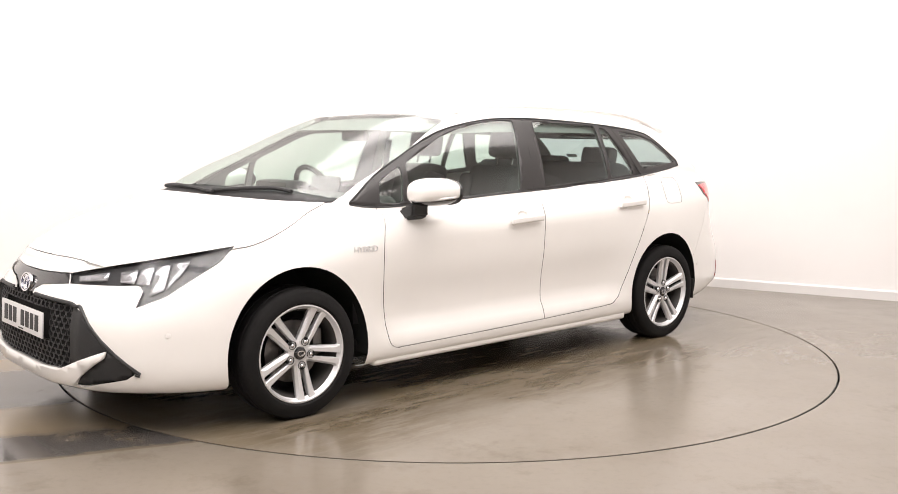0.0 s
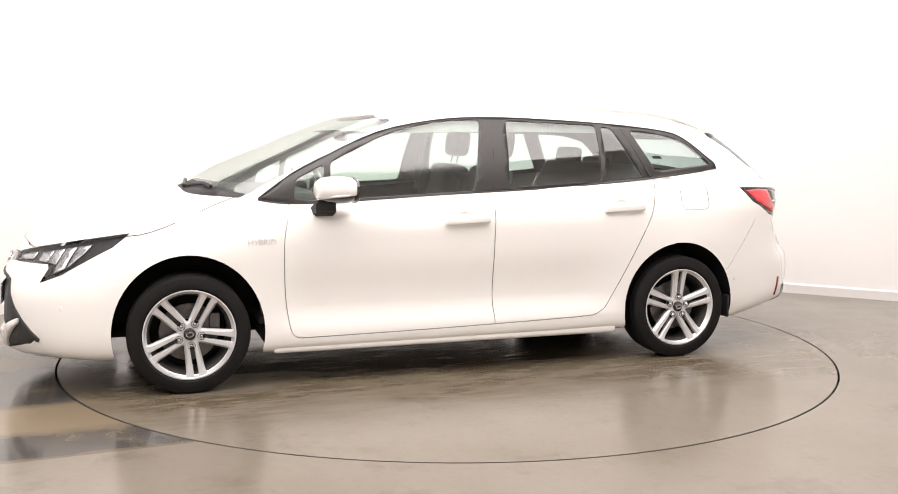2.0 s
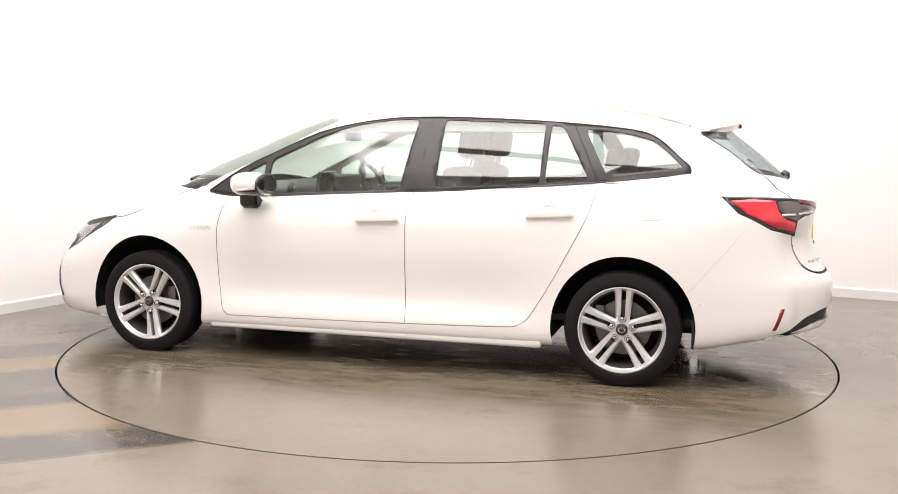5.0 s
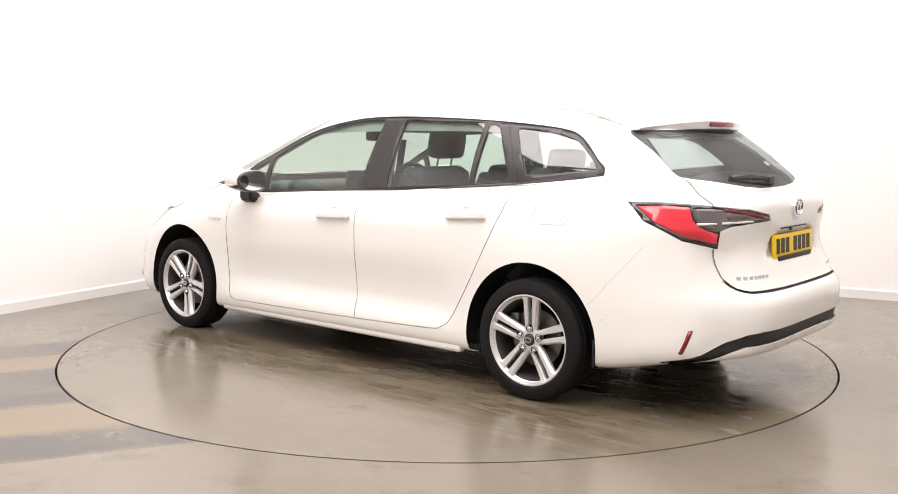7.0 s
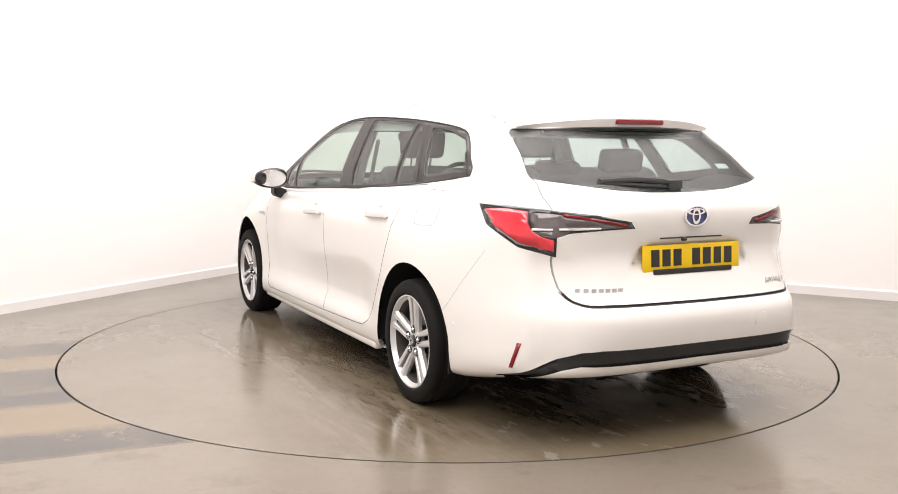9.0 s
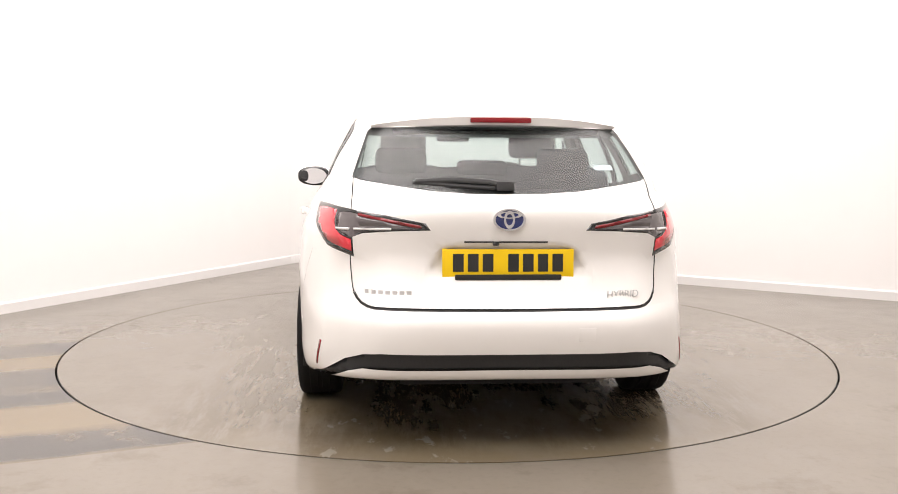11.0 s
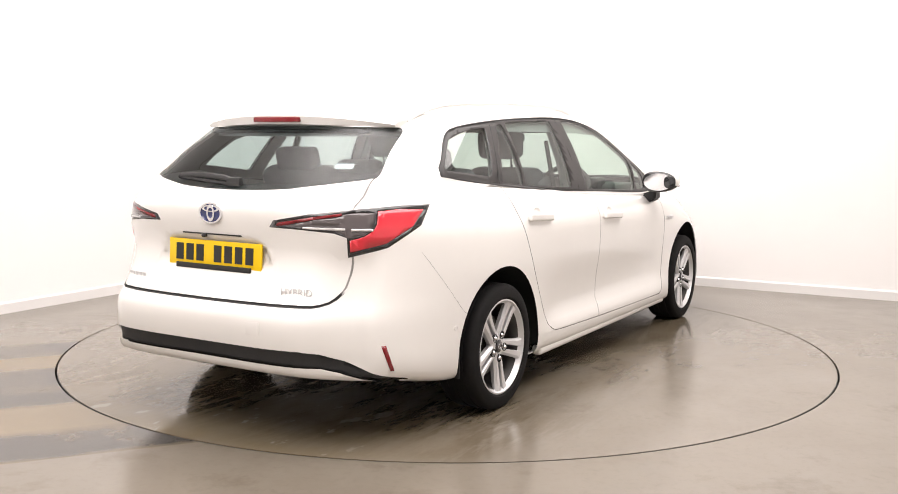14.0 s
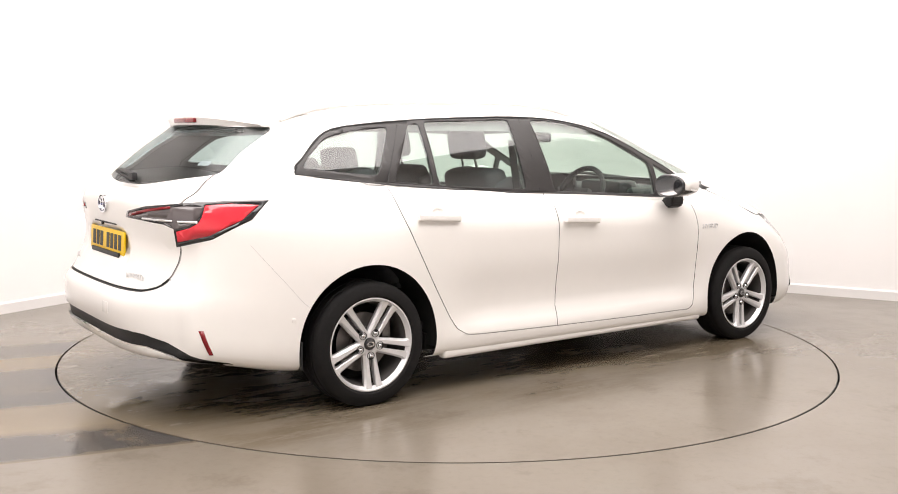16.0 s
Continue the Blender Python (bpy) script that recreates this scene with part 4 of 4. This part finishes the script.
# ---------------------------------------------------------------- wheels
def wheel(x, side, first, out):
    """Alloy wheel with five pairs of spokes; local y points outwards."""
    hub = new("wheel")
    hub.parent = car
    hub.matrix_basis = pose(x, side * out, HUB_Z, 0, 0, 0 if side > 0 else 180)
    R = HUB_Z + 0.004
    bm = bmesh.new()
    prof = [(0.210, 0.078), (0.219, 0.093), (0.225, 0.096), (0.229, 0.100), (0.252, 0.102), (0.256, 0.100), (0.270, 0.098), (0.281, 0.092), (0.288, 0.082), (R - 0.001, 0.070), (R - 0.004, 0.050), (R - 0.004, 0.046), (R, 0.042), (R, 0.012), (R - 0.004, 0.010)]
    prof += [(r, -a) for r, a in prof[::-1]]
    lathe(bm, prof, 80)
    bmesh.ops.recalc_face_normals(bm, faces=bm.faces)
    part("tyre", bm, RUBBER, hub, "black road tyre")
    bm = bmesh.new()
    lathe(bm, ((0.212, 0.080), (0.220, 0.088), (0.219, 0.094), (0.213, 0.095), (0.208, 0.087), (0.205, 0.078), (0.199, 0.072)), 80)
    bmesh.ops.recalc_face_normals(bm, faces=bm.faces)
    part("rim", bm, ALLOY, hub, "silver alloy rim")
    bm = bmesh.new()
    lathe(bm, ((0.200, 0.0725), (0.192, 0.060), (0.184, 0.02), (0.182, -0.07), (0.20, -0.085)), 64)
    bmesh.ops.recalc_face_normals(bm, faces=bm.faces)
    part("wheel_barrel", bm, BARREL, hub, "inside of the rim, coloured dark for its shade")
    for i in range(5):
        mid = radians(first + 72 * i)
        d, t = Vector((math.cos(mid), 0, math.sin(mid))), Vector((-math.sin(mid), 0, math.cos(mid)))
        for s in (-1, 1):
            bm = bmesh.new()
            # (radius, inner edge, outer edge, face height, depth)
            sect = ((0.030, 0.000, 0.033, 0.071, 0.030), (0.072, 0.0105, 0.036, 0.074, 0.030), (0.145, 0.0110, 0.042, 0.079, 0.028), (0.186, 0.0110, 0.046, 0.083, 0.026), (0.210, 0.0110, 0.062, 0.087, 0.024))
            loops = []
            for r, a, c, y, deep in sect:
                face = ((a, y - deep), (a, y - 0.004), (a + 0.003, y), (c - 0.010, y), (c, y - 0.012), (c, y - deep))
                loops.append([bm.verts.new(d * r + t * (s * o) + Vector((0, h, 0))) for o, h in face])
            for p, q in zip(loops, loops[1:]):
                for k in range(6):
                    bm.faces.new((p[k], q[k], q[(k + 1) % 6], p[(k + 1) % 6]))
            bm.faces.new(loops[0])
            bm.faces.new(loops[-1][::-1])
            bmesh.ops.recalc_face_normals(bm, faces=bm.faces)
            part("spoke", bm, ALLOY, hub, smooth=30)
        c = d * 0.056 + Vector((0, 0.066, 0))
        bm = bmesh.new()
        lathe(bm, ((0.0005, 0.017), (0.006, 0.016), (0.0105, 0.010), (0.0115, 0.0)), 12, Matrix.Translation(c))
        nut = part("wheel_nut", bm, CHROME, hub, "chrome wheel nut")
        bm = bmesh.new()
        lathe(bm, ((0.0190, 0.0), (0.0190, 0.0105), (0.0175, 0.0105), (0.016, 0.001), (0.0005, 0.0005)), 16, Matrix.Translation(c))
        part("nut_recess", bm, GAP, hub, "dark nut recess")
    bm = bmesh.new()
    lathe(bm, ((0.062, 0.040), (0.060, 0.066), (0.050, 0.071), (0.031, 0.072), (0.030, 0.066), (0.0005, 0.066)), 40)
    bmesh.ops.recalc_face_normals(bm, faces=bm.faces)
    part("hub", bm, ALLOY, hub, "silver hub")
    bm = bmesh.new()
    lathe(bm, ((0.029, 0.066), (0.028, 0.076), (0.024, 0.079), (0.0005, 0.080)), 32)
    part("centre_cap", bm, GLOSS, hub, "dark centre cap")
    part("cap_ring", oval(bmesh.new(), 0.019, 0.013, 0.083, Matrix(), 24, inner=0.75), CHROME, hub, "chrome oval on the cap")
    bm = bmesh.new()
    lathe(bm, ((0.070, 0.035), (0.072, 0.008), (0.140, 0.006), (0.140, -0.016), (0.06, -0.018)), 48)
    bmesh.ops.recalc_face_normals(bm, faces=bm.faces)
    part("brake_disc", bm, STEEL, hub, "worn steel brake disc")
    bm = bmesh.new()
    a = radians(170 if x > 0 else 20) if side > 0 else radians(10 if x > 0 else 160)
    box(bm, (0.125 * math.cos(a), 0.0, 0.125 * math.sin(a) + 0.01), (0.05, 0.06, 0.12), 0.012)
    part("brake_caliper", bm, STEEL, hub, "grey brake caliper")
    bm = bmesh.new()
    lathe(bm, ((0.19, -0.075), (0.0005, -0.075)), 32)
    part("wheel_back", bm, LINER, hub, "dark back of the wheel")
    return hub


for x, side, first in ((1.35, 1, 46), (1.35, -1, 56), (-1.355, 1, 20), (-1.355, -1, 49)):
    wheel(x, side, first, 0.793 if x > 0 else 0.784)
    bm = bmesh.new()
    prof = []
    n = 30
    for r, y in ((0.390, 0.805), (0.392, 0.70), (0.392, 0.42), (0.02, 0.42)):
        row = []
        for i in range(n + 1):
            a = radians(-10 + 200 * i / n)
            px, pz = x + r * math.cos(a), HUB_Z + 0.004 + r * math.sin(a)
            skin, _ = on_shell(px, 1.5, pz, (0, -1, 0)) if y > 0.8 else (None, None)
            row.append(bm.verts.new((px, (skin.y - 0.010 if skin is not None else y) * side, pz)))
        prof.append(row)
    for p, q in zip(prof, prof[1:]):
        for i in range(n):
            bm.faces.new((p[i], p[i + 1], q[i + 1], q[i]))
    part("arch_liner", bm, LINER, car, "black felt wheel-arch liner")
bm = bmesh.new()
box(bm, (0.0, 0, 0.235), (1.96, 1.52, 0.09), 0.02)
box(bm, (0.0, 0, 0.25), (4.1, 0.84, 0.10), 0.02)
box(bm, (1.90, 0, 0.245), (0.34, 1.16, 0.09), 0.02)
box(bm, (-1.95, 0, 0.300), (0.44, 1.36, 0.06), 0.02)
part("underbody", bm, LINER, car, "black underbody tray")
for side in (1, -1):
    bm = bmesh.new()
    box(bm, (0.0, 0.853 * side, 0.192), (1.90, 0.050, 0.050), 0.018, seg=3)
    part("sill_moulding", bm, PAINT, car, "white sill moulding")
    part("mud_flap", box(bmesh.new(), (-1.700, 0.76 * side, 0.272), (0.012, 0.18, 0.13), 0.004), LINER, car, "black mud flap")


# ---------------------------------------------------------------- sides
def door_mirror(side):
    root = new("door_mirror")
    root.parent = car
    tagged(root, "white-capped door mirror")

    def shape(top):
        bm = bmesh.new()
        bmesh.ops.create_uvsphere(bm, u_segments=28, v_segments=18, radius=1)
        for v in bm.verts:
            p = v.co.copy()
            p = Vector([math.copysign(abs(c) ** 0.72, c) for c in p])
            v.co = Vector((0.640 + 0.112 * p.x * (1.0 if p.x > 0 else 0.85), (0.950 + 0.108 * p.y - 0.022 * p.x) * side, 0.980 + 0.068 * p.z * (1 - 0.18 * max(0, p.y)) + 0.006 * p.y))
        z = 0.955
        bmesh.ops.bisect_plane(bm, geom=bm.verts[:] + bm.edges[:] + bm.faces[:], plane_co=(0.6, 0, z), plane_no=(0.12, 0, 1), clear_outer=not top, clear_inner=top)
        bmesh.ops.bisect_plane(bm, geom=bm.verts[:] + bm.edges[:] + bm.faces[:], plane_co=(0.558, 0, 0), plane_no=(1, 0, 0), clear_inner=True)
        bmesh.ops.recalc_face_normals(bm, faces=bm.faces)
        return bm
    part("mirror_cap", shape(True), PAINT, root, "white mirror cap", solid=0.006)
    part("mirror_base", shape(False), GLOSS, root, "black lower mirror shell", solid=0.006)
    bm = bmesh.new()
    bmesh.ops.create_uvsphere(bm, u_segments=28, v_segments=14, radius=1)
    for v in bm.verts:
        p = Vector([math.copysign(abs(c) ** 0.7, c) for c in v.co])
        v.co = Vector((0.558 + 0.014 * p.x, (0.952 + 0.105 * p.y) * side, 0.978 + 0.065 * p.z * (1 - 0.18 * max(0, p.y))))
    part("mirror_frame", bm, GLOSS, root, "black mirror frame")
    bm = bmesh.new()
    oval(bm, 0.088, 0.053, 0.003, pose(0.5435, 0.950 * side, 0.978, 0, 0, 90 - 6 * side))
    part("mirror_glass", bm, CHROME, root, "silvered mirror glass")
    bm = bmesh.new()
    for a, c, w in (((0.694, 0.815, 0.862), (0.686, 0.905, 0.896), 0.050),):
        vs = []
        for p, s in ((a, 1.15), (c, 1.0)):
            for dx, dz in ((-w, -0.034), (w, -0.034), (w, 0.034), (-w, 0.034)):
                vs.append(bm.verts.new((p[0] + dx * s, p[1] * side, p[2] + dz)))
        for f in ((0, 1, 2, 3), (7, 6, 5, 4), (0, 4, 5, 1), (1, 5, 6, 2), (2, 6, 7, 3), (3, 7, 4, 0)):
            bm.faces.new([vs[i] for i in f])
    bmesh.ops.recalc_face_normals(bm, faces=bm.faces)
    bmesh.ops.bevel(bm, geom=bm.edges[:], offset=0.010, segments=2, affect="EDGES")
    part("mirror_arm", bm, PLASTIC, root, "black mirror arm")
    part("mirror_indicator", tube(bmesh.new(), ((0.72, 1.000 * side, 0.946), (0.67, 1.045 * side, 0.953), (0.60, 1.058 * side, 0.960)), 0.006), CLEARBAR, root, "clear indicator strip")


for side in (1, -1):
    door_mirror(side)
    for x0, x1, z0, z1 in HANDLES:
        mid = (x0 + x1) / 2
        p, n = on_shell(mid, 1.5, (z0 + z1) / 2, (0, -1, 0))
        bm = bmesh.new()
        box(bm, (0, 0.020, 0), (0.245, 0.022, 0.036), 0.0108, seg=4)
        box(bm, (0.10, 0.008, 0), (0.03, 0.024, 0.026), 0.006)
        box(bm, (-0.10, 0.008, 0), (0.03, 0.024, 0.026), 0.006)
        h = part("door_handle", bm, PAINT, car, "white pull handle")
        tilt = math.degrees(math.atan2(z1 - z0, x1 - x0)) + 180
        h.matrix_basis = pose(mid, p.y * side, p.z, 0, -tilt, 0) if side > 0 else pose(mid, p.y * side, p.z, 0, 0, 180) @ pose(0, 0, 0, 0, tilt, 0)
    # black beads round the windows and the joints in the pillars
    for name, line, thick, text in (("window_bead", DLO + DLO[:1], 0.0045, "black rubber bead round the windows"), ("pillar_gap", [(-0.250, 0.965), (-0.268, 1.15), (-0.290, 1.338)], 0.0035, "dark joint between the door frames"),
                              ("pillar_gap", [(-1.205, 1.022), (-1.135, 1.17), (-1.068, 1.300)], 0.0035, "dark joint between the door frames"), ("pillar_gap", [(0.846, 0.918), (0.832, 1.04)], 0.003, "dark joint between the door frames")):
        pts = []
        for x, z in line:
            p, n = on_shell(x, 1.5, z, (0, -1, 0))
            if p is not None:
                pts.append((p.x, (p.y - 0.001) * side, p.z))
        part(name, tube(bmesh.new(), pts, thick, 6), GAP, car, text)
    run = [(0.22 - 1.86 * i / 24, (0.545 - 0.012 * abs(i / 12 - 1) ** 2) * side, 0) for i in range(25)]
    pts = []
    for i, (x, y, _) in enumerate(run):
        p, n = on_shell(x, abs(y), 2.0, (0, 0, -1))
        lift = 0.026 * (1 - abs(i / 12 - 1) ** 6) + 0.001
        pts.append((x, y, (p.z if p is not None else 1.35) + lift))
    part("roof_rail", tube(bmesh.new(), pts, 0.013, 8), PAINT, car, "slim pale roof rail")
    p, n = on_shell(1.0, 1.5, 0.726, (0, -1, 0))
    lettering("side_badge", "HYBRID", pose(1.0, (p.y + 0.001) * side, 0.726, 90, 0, 180 if side > 0 else 0), 0.040, ALLOY, "small chrome hybrid lettering")

# antenna, tail lettering
bm = bmesh.new()
vs = [bm.verts.new(p) for p in ((-1.38, -0.020, 1.392), (-1.38, 0.020, 1.392), (-1.56, 0.026, 1.372), (-1.56, -0.026, 1.372), (-1.545, -0.003, 1.432), (-1.545, 0.003, 1.432), (-1.515, 0.003, 1.430), (-1.515, -0.003, 1.430))]
for f in ((0, 1, 2, 3), (3, 2, 5, 4), (0, 3, 4, 7), (1, 6, 5, 2), (4, 5, 6, 7), (0, 7, 6, 1)):
    bm.faces.new([vs[i] for i in f])
bmesh.ops.recalc_face_normals(bm, faces=bm.faces)
part("roof_antenna", bm, PAINT, car, "white fin antenna")


def on_tail(y, z, lift=0.002):
    p, n = on_shell(-3.0, abs(y), z, (1, 0, 0))
    yaw = math.degrees(math.atan2(n.y * (1 if y > 0 else -1), n.x))
    return pose(p.x - lift, y, z, 0, 0, yaw + 90) @ pose(0, 0, 0, 90, 0, 0)


lettering("tail_badge", "HYBRID", on_tail(-0.455, 0.627), 0.040, ALLOY, "small chrome hybrid lettering")
for i in range(7):
    m = on_tail(0.555 - i * 0.0275, 0.634)
    b_ = part("badge_bar", box(bmesh.new(), (0, 0, 0), (0.020, 0.020, 0.003), 0.001), ALLOY, car, "chrome badge bar", smooth=0)
    b_.matrix_basis = m

# towing-eye cover and parking sensors in the bumpers
cover = part("tow_cover", box(bmesh.new(), (0, 0, 0), (0.066, 0.052, 0.005), 0.002), PAINT, car, "white towing-eye cover")
cover.matrix_basis = on_tail(-0.30, 0.482, -0.0018)
for side in (1, -1):
    for x, z in ((-1.735, 0.435), (1.93, 0.430)):
        p, n = on_shell(x, 1.5, z, (0, -1, 0))
        bm = bmesh.new()
        lathe(bm, ((0.0125, -0.004), (0.0125, 0.0005), (0.011, 0.0012), (0.0105, 0.0002), (0.009, 0.0016), (0.0005, 0.002)), 20, n.to_track_quat("Y", "Z").to_matrix().to_4x4())
        for v in bm.verts:
            v.co = Vector((v.co.x + p.x, (v.co.y + p.y) * side, v.co.z + p.z))
        bmesh.ops.recalc_face_normals(bm, faces=bm.faces)
        part("parking_sensor", bm, PAINT, car, "small white parking sensor")

# front wipers on the scuttle
for a, c in (((1.235, 0.60, 0.0), (1.335, -0.06, 0.0)), ((1.335, 0.04, 0.0), (1.285, -0.58, 0.0))):
    pts = []
    for i in range(13):
        q = Vector(a).lerp(Vector(c), i / 12)
        p, n = on_shell(q.x - 0.02, abs(q.y), 2.0, (0, 0, -1))
        pts.append((q.x - 0.02, q.y, p.z + 0.009))
    part("front_wiper", tube(bmesh.new(), pts, 0.010), PLASTIC, car, "black windscreen wiper")


# ---------------------------------------------------------------- cabin
def cabin():
    rows = ROWS_OF_SHELL
    for name, k0, k1, mat, inset, text in (("door_lining", 9, K_BELT - 1, CABIN, 0.075, "dark door and side lining"), ("headlining", K_ROOF - 2, len(rows) - 1, HEADLINING, 0.024, "pale fabric headlining")):
        bm = bmesh.new()
        lo, hi = 26, NU - 52
        if name == "headlining":
            lo, hi = 0, NU - 1
        for s in (1, -1):
            g = []
            for k in range(k0, k1 + 1):
                line = []
                for u in range(lo, hi + 1):
                    p = rows[k][u]
                    if name == "headlining":
                        q = Vector((p.x * 0.975 - 0.01, p.y * 0.975, p.z - inset))
                    else:
                        q = Vector((max(-1.95, min(1.0, p.x * 0.97)), min(p.y - inset, 0.78) , p.z))
                    line.append(bm.verts.new((q.x, q.y * s, q.z)))
                g.append(line)
            for p, q in zip(g, g[1:]):
                for i in range(len(p) - 1):
                    bm.faces.new((p[i], q[i], q[i + 1], p[i + 1]) if s > 0 else (p[i + 1], q[i + 1], q[i], p[i]))
        part(name, bm, mat, car, text)
    for side in (1, -1):
        part("window_lining", sheet(faces_of("window_trim"), side, 0.020), PILLAR, car, "grey lining of the window frames")
    inner = [f for f in shell.faces if f[TAG] == 0 and K_BELT <= f[ROW] < K_ROOF]
    for side in (1, -1):
        part("pillar_trim", sheet(inner, side, 0.016), PILLAR, car, "grey inner pillar trim")
    part("hatch_trim", sheet([f for f in faces_of("tailgate") if f[ROW] >= K_BELT - 14], 0, 0.03), CABIN, car, "dark inner tailgate trim")
    part("cabin_floor", box(bmesh.new(), (-0.45, 0, 0.31), (2.9, 1.44, 0.04), 0.01), CABIN, car, "dark carpeted cabin floor")
    bm = bmesh.new()
    box(bm, (0.86, 0, 0.80), (0.46, 1.36, 0.30), 0.06, seg=3)
    box(bm, (1.06, 0, 0.86), (0.36, 1.26, 0.12), 0.05, seg=3)
    dash = part("dashboard", bm, CABIN, car, "dark soft-touch dashboard")
    part("dash_binnacle", box(bmesh.new(), (0.66, -0.37, 0.945), (0.16, 0.34, 0.09), 0.03), CABIN, dash, "instrument hood")
    part("centre_screen", box(bmesh.new(), (0.615, 0.0, 0.955), (0.03, 0.24, 0.14), 0.008, pose(0, 0, 0, 0, -12)), GLOSS, dash, "black central display")
    bm = bmesh.new()
    m = pose(0.42, -0.37, 0.90, 0, 24, 0) @ pose(0, 0, 0, 0, 0, 90)
    pts = [m @ Vector((0.178 * math.cos(2 * math.pi * i / 32), 0, 0.178 * math.sin(2 * math.pi * i / 32))) for i in range(33)]
    tube(bm, pts, 0.016, 8)
    sw = part("steering_wheel", bm, CABIN, car, "dark leather steering wheel")
    bm = bmesh.new()
    box(bm, m @ Vector((0, -0.01, -0.01)), (0.05, 0.13, 0.12), 0.02, pose(0, 0, 0, 0, 24))
    box(bm, m @ Vector((0, 0, -0.01)), (0.02, 0.34, 0.035), 0.008, pose(0, 0, 0, 0, 24))
    part("wheel_boss", bm, CABIN, sw, "steering wheel boss")
    part("centre_console", box(bmesh.new(), (0.15, 0, 0.48), (1.0, 0.22, 0.34), 0.05), CABIN, car, "centre console")
    part("cabin_mirror", box(bmesh.new(), (0.42, 0.02, 1.245), (0.04, 0.22, 0.06), 0.02), CABIN, car, "cabin mirror")
    for side in (1, -1):
        part("sun_visor", box(bmesh.new(), (0.22, 0.34 * side, 1.315), (0.16, 0.34, 0.02), 0.008, pose(0, 0, 0, 0, -14)), HEADLINING, car, "pale folded sun visor")
        seat = new("front_seat")
        seat.parent = car
        tagged(seat, "charcoal fabric front seat")
        part("seat_cushion", box(bmesh.new(), (0.02, 0.37 * side, 0.56), (0.52, 0.50, 0.18), 0.06, pose(0, 0, 0, 0, -8), 3), FABRIC, seat)
        bm = bmesh.new()
        box(bm, (-0.32, 0.37 * side, 0.80), (0.14, 0.44, 0.56), 0.055, pose(0, 0, 0, 0, -16), 3)
        for q in (1, -1):
            box(bm, (-0.285, 0.37 * side + 0.20 * q, 0.80), (0.15, 0.10, 0.46), 0.045, pose(0, 0, 0, 0, -16), 3)
        part("seat_back", bm, FABRIC, seat)
        part("head_restraint", box(bmesh.new(), (-0.440, 0.37 * side, 1.205), (0.10, 0.26, 0.165), 0.048, pose(0, 0, 0, 0, -10), 3), FABRIC, seat)
        bm = bmesh.new()
        for q in (0.06, -0.06):
            tube(bm, ((-0.415, 0.37 * side + q, 1.08), (-0.435, 0.37 * side + q, 1.16)), 0.007)
        part("restraint_post", bm, CHROME, seat, "chrome head-restraint posts")
        # belts and pillars
        part("pillar_lining", tube(bmesh.new(), ((-0.27, 0.715 * side, 0.90), (-0.28, 0.665 * side, 1.12), (-0.285, 0.585 * side, 1.33)), 0.030, 8), HEADLINING, car, "pale centre-pillar lining")
        part("seat_belt", box(bmesh.new(), (-0.30, 0.625 * side, 1.02), (0.045, 0.006, 0.42), 0.0, pose(0, 0, 0, 12 * side, 0)), CABIN, car, "dark seat belt", smooth=0)
    bench = new("rear_seat")
    bench.parent = car
    tagged(bench, "charcoal fabric rear bench seat")
    part("seat_cushion", box(bmesh.new(), (-0.80, 0, 0.57), (0.50, 1.26, 0.18), 0.06, None, 3), FABRIC, bench)
    part("seat_back", box(bmesh.new(), (-1.14, 0, 0.80), (0.14, 1.28, 0.60), 0.06, pose(0, 0, 0, 0, -20), 3), FABRIC, bench)
    for y in (0.40, 0.0, -0.40):
        part("head_restraint", box(bmesh.new(), (-1.255, y, 1.125 if y else 1.09), (0.09, 0.25, 0.12 if y else 0.07), 0.035, pose(0, 0, 0, 0, -12), 3), FABRIC, bench)
    part("luggage_cover", box(bmesh.new(), (-1.62, 0, 0.985), (0.62, 1.20, 0.012), 0.004), CABIN, car, "dark luggage cover")


cabin()


# ---------------------------------------------------------------- motion of the table and the car on it
def motions():
    times = [i * 0.5 for i in range(33)]
    walk(table, [(t, pose(0, 0, 0, 0, 0, TURN_START + TURN_RATE * t)) for t in times])
    walk(car, [(t, pose(0, 0, 0.0005, 0, 0, TURN_START + TURN_RATE * t)) for t in times])


for ob in car.children:
    ob.matrix_basis = Matrix.Translation((CAR_X, CAR_Y, 0)) @ ob.matrix_basis
shell.free()
motions()
